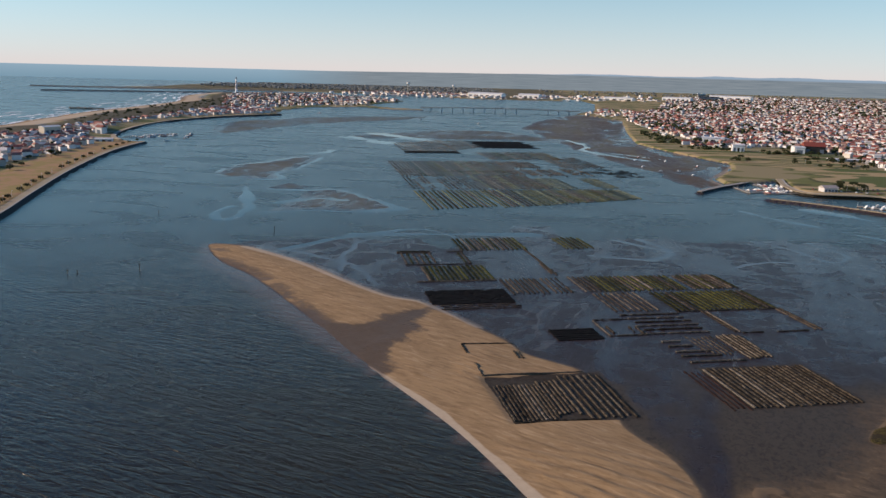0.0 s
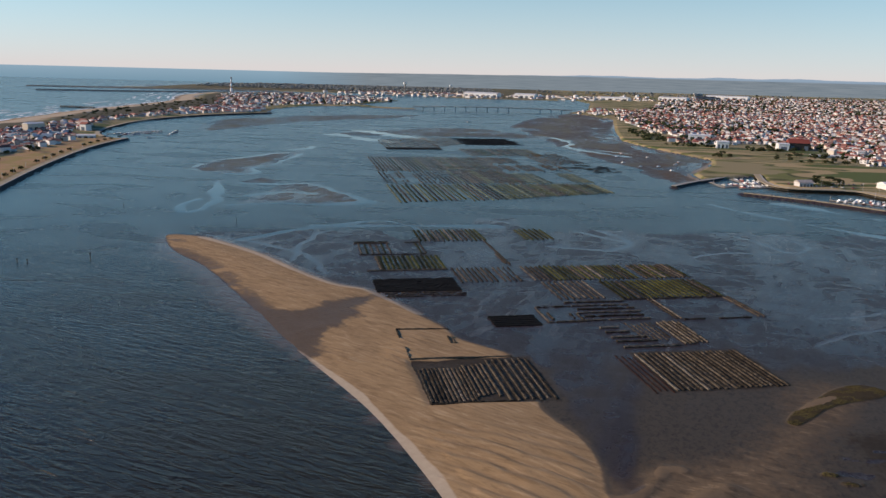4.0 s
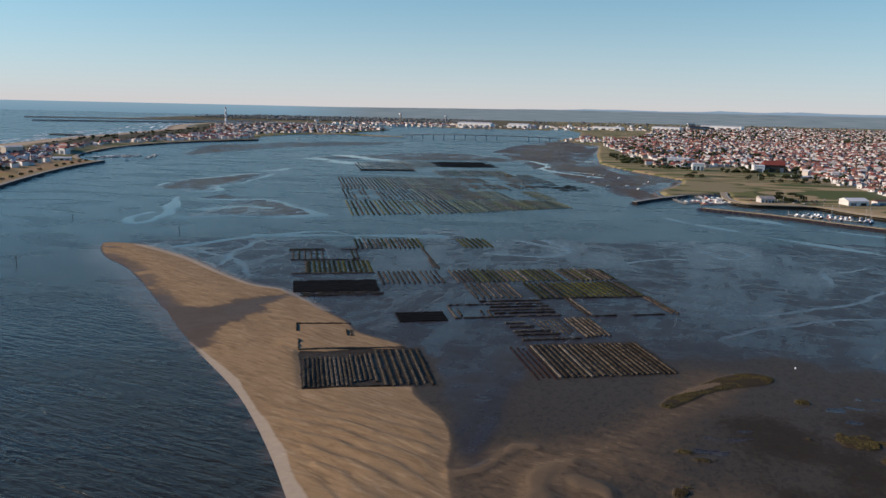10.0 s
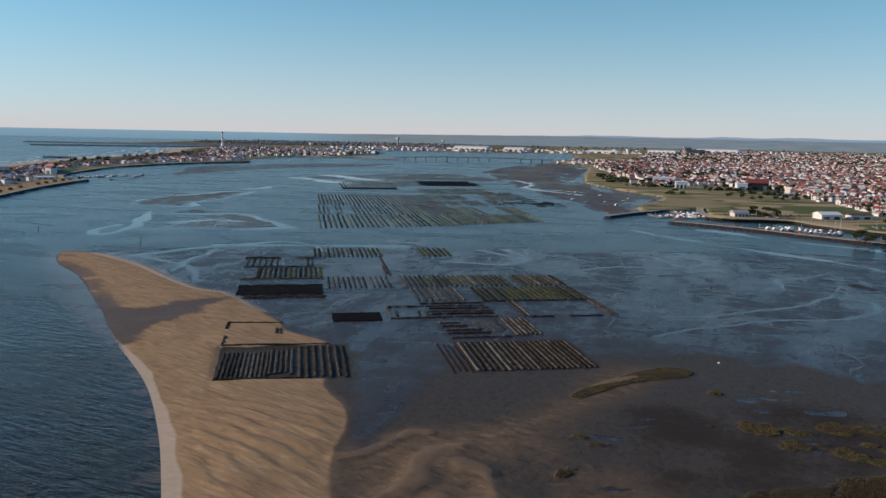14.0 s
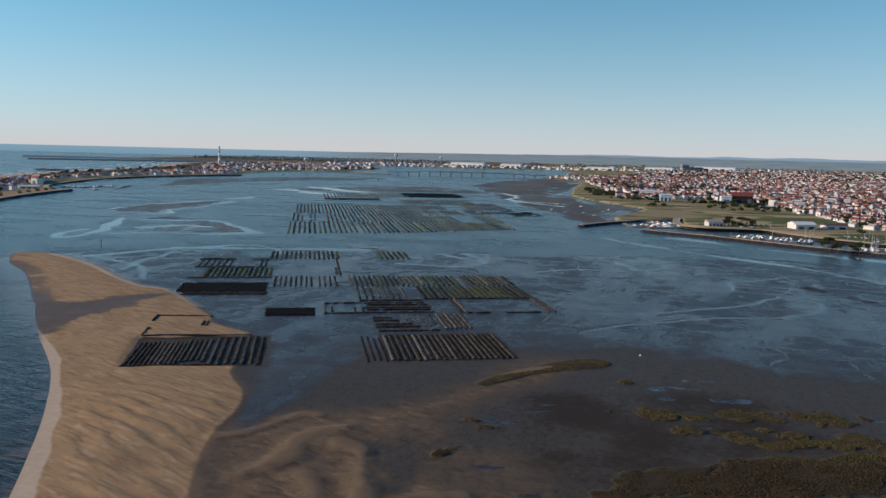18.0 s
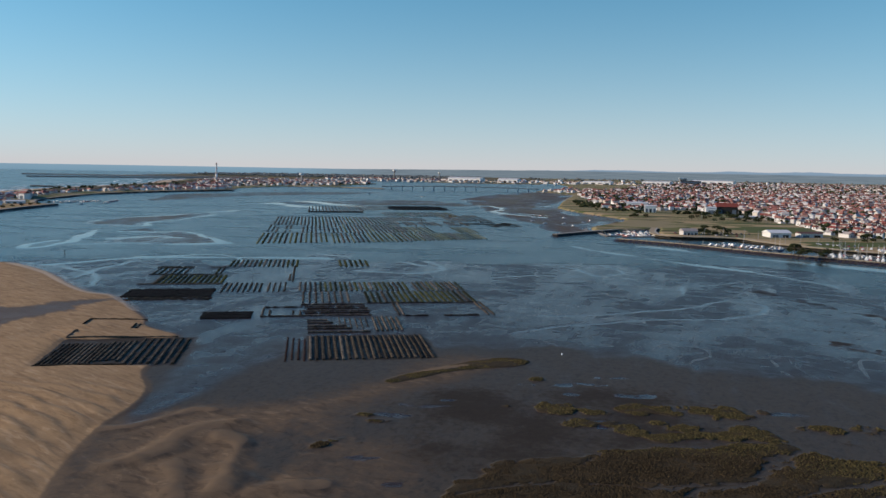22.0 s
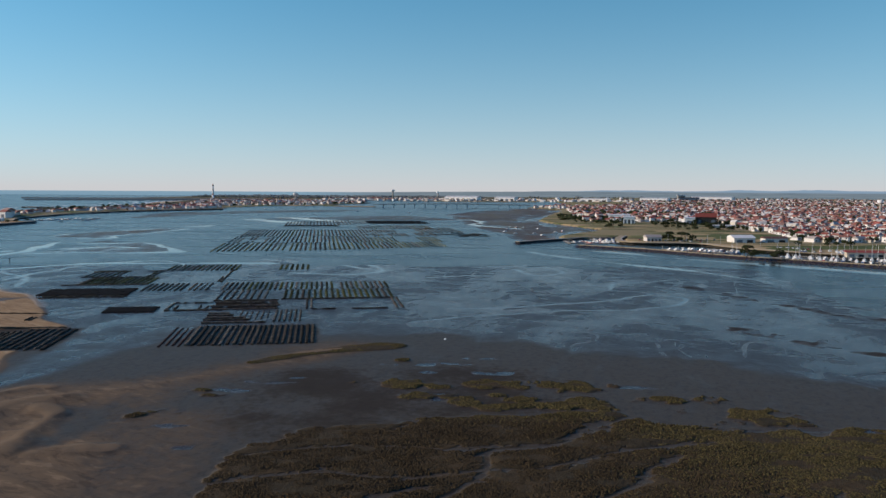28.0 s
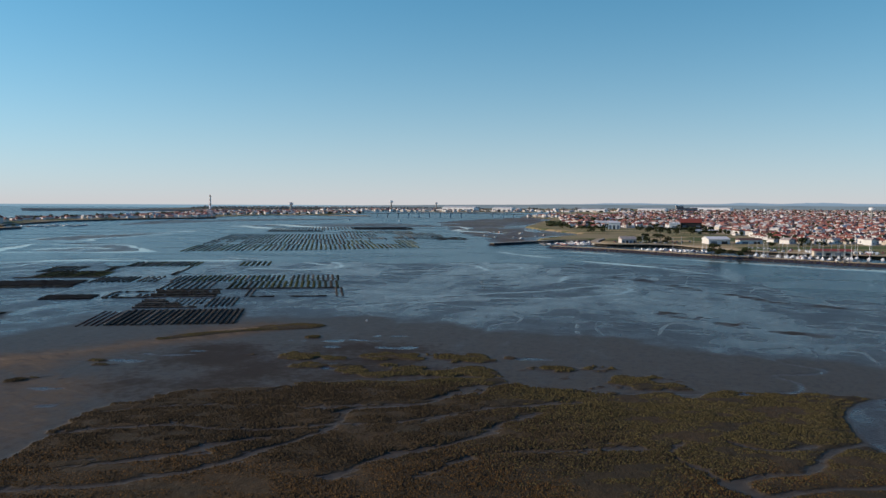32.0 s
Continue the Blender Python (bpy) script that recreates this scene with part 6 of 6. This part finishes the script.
moor(file_of((290, 760), (330, 786), 13, 1), 1, 120, (0, 0, 2))
moor(file_of((300, 748), (336, 766), 11, 2), 2, 120, (0, 0, 2))
moor(file_of((312, 802), (338, 800), 7, 22), 22, 100, (0, 0, 2))
moor(file_of((360, 676), (402, 640), 13, 3), 3, 40, (2, 1, 2))
moor(file_of((372, 684), (410, 652), 11, 4), 4, 40, (2, 2, 0))
moor(file_of((420, 598), (470, 568), 13, 5), 5, 60, (1, 1, 2))
moor(file_of((430, 612), (488, 578), 13, 6), 6, 60, (1, 2, 1))
moor(file_of((452, 606), (505, 572), 9, 7), 7, 60, (1, 0, 2))
moor(file_of((450, 632), (540, 590), 22, 30, 6), 30, 60, (0, 1, 2), 2.7)
moor(file_of((470, 640), (520, 612), 12, 31, 5), 31, 60, (0, 2), 2.7)
moor(file_of((-455, 1150), (-415, 1215), 14, 8), 8, 60, (0, 0, 2))
moor(file_of((-440, 1140), (-405, 1195), 12, 9), 9, 60, (0, 0, 2))
moor(file_of((-392, 1225), (-378, 1150), 8, 10), 10, 60, (0, 2, 2))
moor([(-388, 1104), (-60, 1740), (-300, 1880), (62, 1640)], 11, 30, (2,))
moor([(262, 905), (288, 930), (240, 900), (275, 1010), (250, 1050), (230, 940), (300, 960), (236, 1010), (268, 870)], 12, 30, (0,), 0.12)
for proto in BOATS:
    for o in (*proto.children_recursive, proto):
        bpy.data.objects.remove(o)


def pontoon(a, b, label="floating pontoon of pale planks", w=1.3):
    a, b = Vector((*a, 0)), Vector((*b, 0))
    n = (b - a).normalized()
    t = thing("pontoon", label, "pontoon", "marina pontoons", Matrix.Translation(a) @ Matrix.Rotation(math.atan2(n.y, n.x), 4, "Z"))
    length = (b - a).length
    bm = bmesh.new()
    box(bm, 0, length, -w, w, 0.25, 0.6)
    part("deck", bm, M_CONCRETE, t)
    bm = bmesh.new()
    for k in range(int(length / 5) + 1):
        box(bm, k * 5, k * 5 + 2, -w * 0.8, w * 0.8, -0.3, 0.246)
    part("floats", bm, M_DARKWALL, t)
    k = 0
    while k < length:
        pile = bmesh.new()
        tube(pile, (k, w + 0.25, -2), (k, w + 0.25, 3.6), 0.2, 0.2, 6)
        part("mooring_post", pile, M_CONCRETE, t)
        k += 14


pontoon((282, 742), (330, 776))
pontoon((296, 738), (338, 752))
pontoon((281, 790), (283, 744), "pale gangway from the mole to the pontoons", 1.6)
pontoon((308, 832), (314, 778), "sloping pale gangway down to the pontoons", 1.6)
pontoon((352, 680), (398, 642))
pontoon((416, 604), (478, 568))
pontoon((438, 616), (496, 582))
pontoon((-462, 1142), (-412, 1222))
pontoon((-395, 1232), (-378, 1145))


def lamp_posts(line, gap, seed, h=7.0, label="slim grey street lamp on the quay"):
    l = smooth_line(line, steps=8)
    proto = thing("street_lamp", label, "street lamp", "street lamps")
    bm = bmesh.new()
    tube(bm, (0, 0, -0.5), (0, 0, h), 0.13, 0.09, 6)
    part("pole", bm, M_ALU, proto)
    bm = bmesh.new()
    box(bm, -0.2, 1.2, -0.18, 0.18, h, h + 0.16)
    part("lamp_head", bm, M_ALU, proto)
    run = 0.0
    for a, b in zip(l, l[1:]):
        run += float(np.hypot(*(b - a)))
        if run > gap:
            run = 0.0
            copy_thing(proto, pose(a[0], a[1], 2.5, 0, 0, random.Random(seed).random() * 360))
    for o in (*proto.children_recursive, proto):
        bpy.data.objects.remove(o)


lamp_posts([(345, 742), (400, 732), (418, 692), (440, 658), (474, 624), (530, 596)], 12, 1)
lamp_posts([(-292, 440), (-312, 530), (-338, 627), (-374, 772), (-405, 945)], 22, 2, 5.0, "slim lamp post along the promenade")

lamp_posts([(420, 1000), (460, 985), (520, 975), (600, 940)], 24, 3, 8.0, "grey street lamp beside the town road")


def car_kind():
    t = thing("car", "small parked car on the marina quay", "car", "parked cars")
    bm = bmesh.new()
    box(bm, -2.1, 2.1, -0.85, 0.85, 0.3, 0.9, 0.06, 0.08)
    part("body", bm, M_CAR, t)
    bm = bmesh.new()
    box(bm, -1.3, 1.0, -0.75, 0.75, 0.904, 1.45, 0.22)
    part("cabin", bm, M_GLASS, t, "dark glazed cabin")
    for x in (-1.3, 1.3):
        for y in (-0.8, 0.8):
            bm = bmesh.new()
            tube(bm, (x, y - 0.1, 0.3), (x, y + 0.1, 0.3), 0.3, 0.3, 8)
            part("wheel", bm, M_DARK, t)
    return t


CAR = car_kind()
for a, b, n, s in (((352, 762), (400, 742), 10, 1), ((446, 676), (470, 650), 9, 2), ((480, 640), (540, 612), 14, 3), ((380, 772), (420, 764), 9, 4), ((560, 604), (640, 566), 14, 5)):
    for x, y in file_of(a, b, n, s, 1.5):
        copy_thing(CAR, pose(x, y, on_ground(x, y), 0, 0, random.Random(int(x * 10)).gauss(70, 12)))
for o in (*CAR.children_recursive, CAR):
    bpy.data.objects.remove(o)

# marker posts standing in the channel
for x, y, h in [(-157, 398, 4.0), (-190, 389, 2.2), (-186, 391, 1.4), (-112, 512, 2.6), (222, 392, 1.3), (223, 362, 1.2), (-205, 560, 2.4)]:
    t = thing("marker_post", "weathered post standing in the shallows", "post", "marker posts", pose(x, y, 0))
    bm = bmesh.new()
    tube(bm, (0, 0, -2), (0, 0, h), 0.22, 0.16, 7)
    part("shaft", bm, M_BARK, t)
    bm = bmesh.new()
    box(bm, -0.35, 0.35, -0.1, 0.1, h * 0.7, h)
    part("board", bm, M_DARK, t)

buoy = thing("buoy", "small white mooring buoy on the mud", "buoy", m=pose(183.5, 259.3, 0.12))
bm = bmesh.new()
bmesh.ops.create_uvsphere(bm, u_segments=12, v_segments=8, radius=0.34, matrix=Matrix.Translation((0, 0, 0.28)))
part("float", bm, M_WHITE, buoy, smooth=True)
bm = bmesh.new()
tube(bm, (0, 0, 0.58), (0, 0, 0.76), 0.07, 0.07, 6)
part("eye", bm, M_STEEL, buoy)

# ---------------------------------------------------------------- trees
def tree_kind(h, spread, seed, label, pine=False):
    rnd = random.Random(seed)
    t = thing("tree", label, "tree", "trees about the town")
    bm = bmesh.new()
    tube(bm, (0, 0, -0.3), (0.1, 0, h * 0.5), 0.28, 0.16, 7)
    for k in range(5):
        a = k * 1.3 + rnd.random()
        tube(bm, (0.05, 0, h * 0.38), (math.cos(a) * spread * 0.55, math.sin(a) * spread * 0.55, h * rnd.uniform(0.55, 0.8)), 0.12, 0.04, 5)
    part("trunk", bm, M_BARK, t)
    bm = bmesh.new()
    for _ in range(70):
        a, q = rnd.random() * 6.28, math.sqrt(rnd.random()) * spread
        z = h * (0.32 + 0.62 * rnd.random() * (1 - 0.55 * (q / spread) ** 2)) if not pine else h * (0.62 + 0.3 * rnd.random() * (1 - 0.6 * q / spread))
        lump(bm, (math.cos(a) * q, math.sin(a) * q, z), rnd.uniform(0.35, 0.8) * spread * 0.32, rnd, 0.75, 5)
    part("crown", bm, M_LEAF, t)
    return t


TREES = [tree_kind(7, 3.2, 1, "dark round-headed tree in a garden"), tree_kind(10, 4.0, 2, "broad dark pine by the town", True), tree_kind(4, 2.6, 3, "low bushy evergreen shrub on dry grass")]
places = []
rnd = random.Random(5)
for outline, n in (([(372, 752), (392, 748), (402, 765), (378, 772)], 12), ([(405, 600), (415, 570), (380, 575), (392, 598)], 8), (LANE_EAST, 16),
                   ([(430, 1150), (500, 1130), (560, 1080), (520, 1060), (440, 1110)], 14), ([(330, 1000), (350, 985), (380, 1010), (360, 1030)], 5),
                   ([(420, 960), (520, 950), (540, 990), (440, 1000)], 14), ([(450, 1040), (520, 1030), (520, 1042), (450, 1052)], 10), ([(560, 905), (600, 880), (660, 850), (640, 900), (590, 950)], 14),
                   ([(-420, 640), (-400, 640), (-425, 900), (-440, 900)], 14), ([(470, 700), (520, 690), (540, 720), (490, 740)], 8)):
    poly = smooth_line(outline, True)
    lo, hi = poly.min(0), poly.max(0)
    k = 0
    while k < n:
        x, y = rnd.uniform(lo[0], hi[0]), rnd.uniform(lo[1], hi[1])
        if inside(np.array([x]), np.array([y]), poly)[0]:
            places.append((x, y))
            k += 1
for x, y in places:
    m = pose(x, y, 2.3, 0, 0, rnd.random() * 360)
    copy_thing(TREES[rnd.choice((0, 0, 1, 2, 2))], m)
for k in range(26):
    f = k / 25
    l = smooth_line(WEST_SHORE[1:], steps=6)
    x, y = l[int(f * (len(l) - 1))]
    copy_thing(TREES[2], pose(x - 12, y + 2, 2.3, 0, 0, k * 40))
for proto in TREES:
    for o in (*proto.children_recursive, proto):
        bpy.data.objects.remove(o)


def grove(label, outlines, step, seed, size, keep=0.7, mat=None):
    """Far woods and garden trees between the houses: clumps joined in one mesh."""
    rnd = random.Random(seed)
    bm = bmesh.new()
    for poly in outlines:
        p = np.array(poly, float)
        lo, hi = p.min(0), p.max(0)
        for x, y, r in scatter(poly, step, seed, (lo[0], hi[0]), (lo[1], hi[1]), keep, 0.0):
            s = size * rnd.uniform(0.6, 1.3)
            for _ in range(3):
                lump(bm, (x + rnd.uniform(-s, s), y + rnd.uniform(-s, s), 2.5 + s * rnd.uniform(0.3, 0.9)), s * rnd.uniform(0.6, 1.0), rnd, 0.8, 5)
    ob = new("far_trees", finish(bm, "far_trees", mat or M_LEAF))
    tagged(ob, label, "trees", kind="stuff")


grove("dark garden trees between the town's houses", [TOWN_EAST], 17, 3, 3.9, 0.62)
grove("dark pines and scrub on the dunes and in the resort", FOREST[2:4] + [BARRA], 24, 4, 3.6, 0.75)
grove("dark wood behind the shore lane", FOREST[0:2], 16, 5, 5, 0.9)
grove("garden trees of the peninsula village", [TOWN_WEST], 26, 6, 3.2, 0.7)
grove("dark pine groves inside and beside the town", [[(413, 1846), (518, 2026), (614, 2068), (560, 1920)], [(1015, 2094), (1320, 2380), (1500, 2500), (1300, 2230)], [(1500, 3300), (1900, 3600), (2000, 3500), (1700, 3200)],
      [(345, 1205), (400, 1195), (420, 1150), (360, 1165)], [(420, 1600), (480, 1560), (520, 1640), (440, 1680)], [(330, 1270), (365, 1250), (385, 1480), (350, 1490)], [(440, 1120), (480, 1105), (490, 1120), (450, 1140)],
      [(545, 1020), (600, 1000), (610, 1030), (560, 1050)]], 10, 9, 3.0, 0.6)
# these two far woods carry painted haze in their material
grove("forest along the horizon with haze painted into its colour", [[(-1250, 4050), (-850, 3750), (60, 3760), (250, 4700), (-1000, 4800)]], 30, 7, 6, 0.95, M_HAZED_WOOD)
grove("scattered woods on the far plain with haze painted into their colour", [[(500, 4000), (4200, 3700), (4600, 4700), (500, 4750)]], 70, 8, 7, 0.6, M_HAZED_WOOD)

# ---------------------------------------------------------------- marsh plants
def marsh_plants(name, label, category, mat, seed, n, brown, olive=False):
    """Low tussocks that stand together in hummocks: thousands of small uneven clumps, joined."""
    r = np.random.RandomState(seed)
    X = r.uniform(112, 400, n)
    Y = 58 + 200 * r.uniform(0, 1, n) ** 1.25
    near = np.abs(X - 205) < 40 + Y * 0.8
    X, Y = X[near], Y[near]
    z, share = on_sheet(X, Y), on_sheet(X, Y, "marsh")
    swell = 0.6 * layered(X * 0.62 + 0.25 * Y, Y * 1.1 - 0.2 * X, 3.2, 51, 2) + 0.4 * layered(X, Y, 15, 57, 2)
    zone = ease(126 + 22 * (layered(X, Y, 24, 59) - 0.5) * 2 - Y, -5, 9)
    east = ease(X + 26 * (layered(X, Y, 18, 63) - 0.5) * 2, 205, 262)
    east = np.maximum(east, ease(Y, 164, 174))
    share_brown = zone if brown else (1 - 0.85 * zone) * (east if olive else 1 - 0.9 * east)
    ok = (share > 0.54) & (swell > 0.38) & (r.uniform(0, 1, len(X)) < share_brown)
    X, Y, z, swell = X[ok], Y[ok], z[ok], swell[ok]
    n = len(X)
    size = r.uniform(0.11, 0.28, n) * (0.75 if brown else 1.0) * np.interp(Y, [60, 110, 180], [0.8, 1.0, 1.3])
    tall = size * r.uniform(0.3, 0.55, n) + (0.5 if brown else 0.95) * np.clip(swell - 0.43, 0, 0.25) * r.uniform(0.7, 1.05, n)
    k = 4
    ang = r.uniform(0, 6.28, n)[:, None] + np.arange(k) * 2 * np.pi / k
    rad = size[:, None] * r.uniform(0.7, 1.3, (n, k))
    ring = np.stack([X[:, None] + rad * np.cos(ang), Y[:, None] + rad * np.sin(ang), np.repeat(z[:, None], k, 1) - 0.05], 2)
    tip = np.stack([X + r.uniform(-0.15, 0.15, n), Y + r.uniform(-0.15, 0.15, n), z + tall], 1)[:, None]
    co = np.concatenate([ring, tip], 1).reshape(-1, 3)
    base = (np.arange(n) * (k + 1))[:, None, None]
    i = np.arange(k)
    j = (i + 1) % k
    tris = (np.stack([i, j, np.full(k, k)], 1)[None] + base).reshape(-1, 3)
    me = bpy.data.meshes.new(name)
    me.vertices.add(len(co))
    me.vertices.foreach_set("co", co.ravel().astype(np.float32))
    me.loops.add(tris.size)
    me.loops.foreach_set("vertex_index", tris.ravel().astype(np.int32))
    me.polygons.add(len(tris))
    me.polygons.foreach_set("loop_start", (np.arange(len(tris)) * 3).astype(np.int32))
    me.update()
    me.validate()
    me.materials.append(mat)
    tagged(new(name, me), label, category, kind="stuff")


marsh_plants("cordgrass", "dark brown cordgrass tussocks covering the salt marsh", "marsh grass", M_TUFT, 12, 820000, False)
marsh_plants("glasswort", "olive green cushions of glasswort on the salt marsh", "marsh grass", M_OLIVE, 14, 820000, False, True)
marsh_plants("rushes", "brown and orange rushes between the marsh creeks", "marsh grass", M_RUSH, 13, 520000, True)
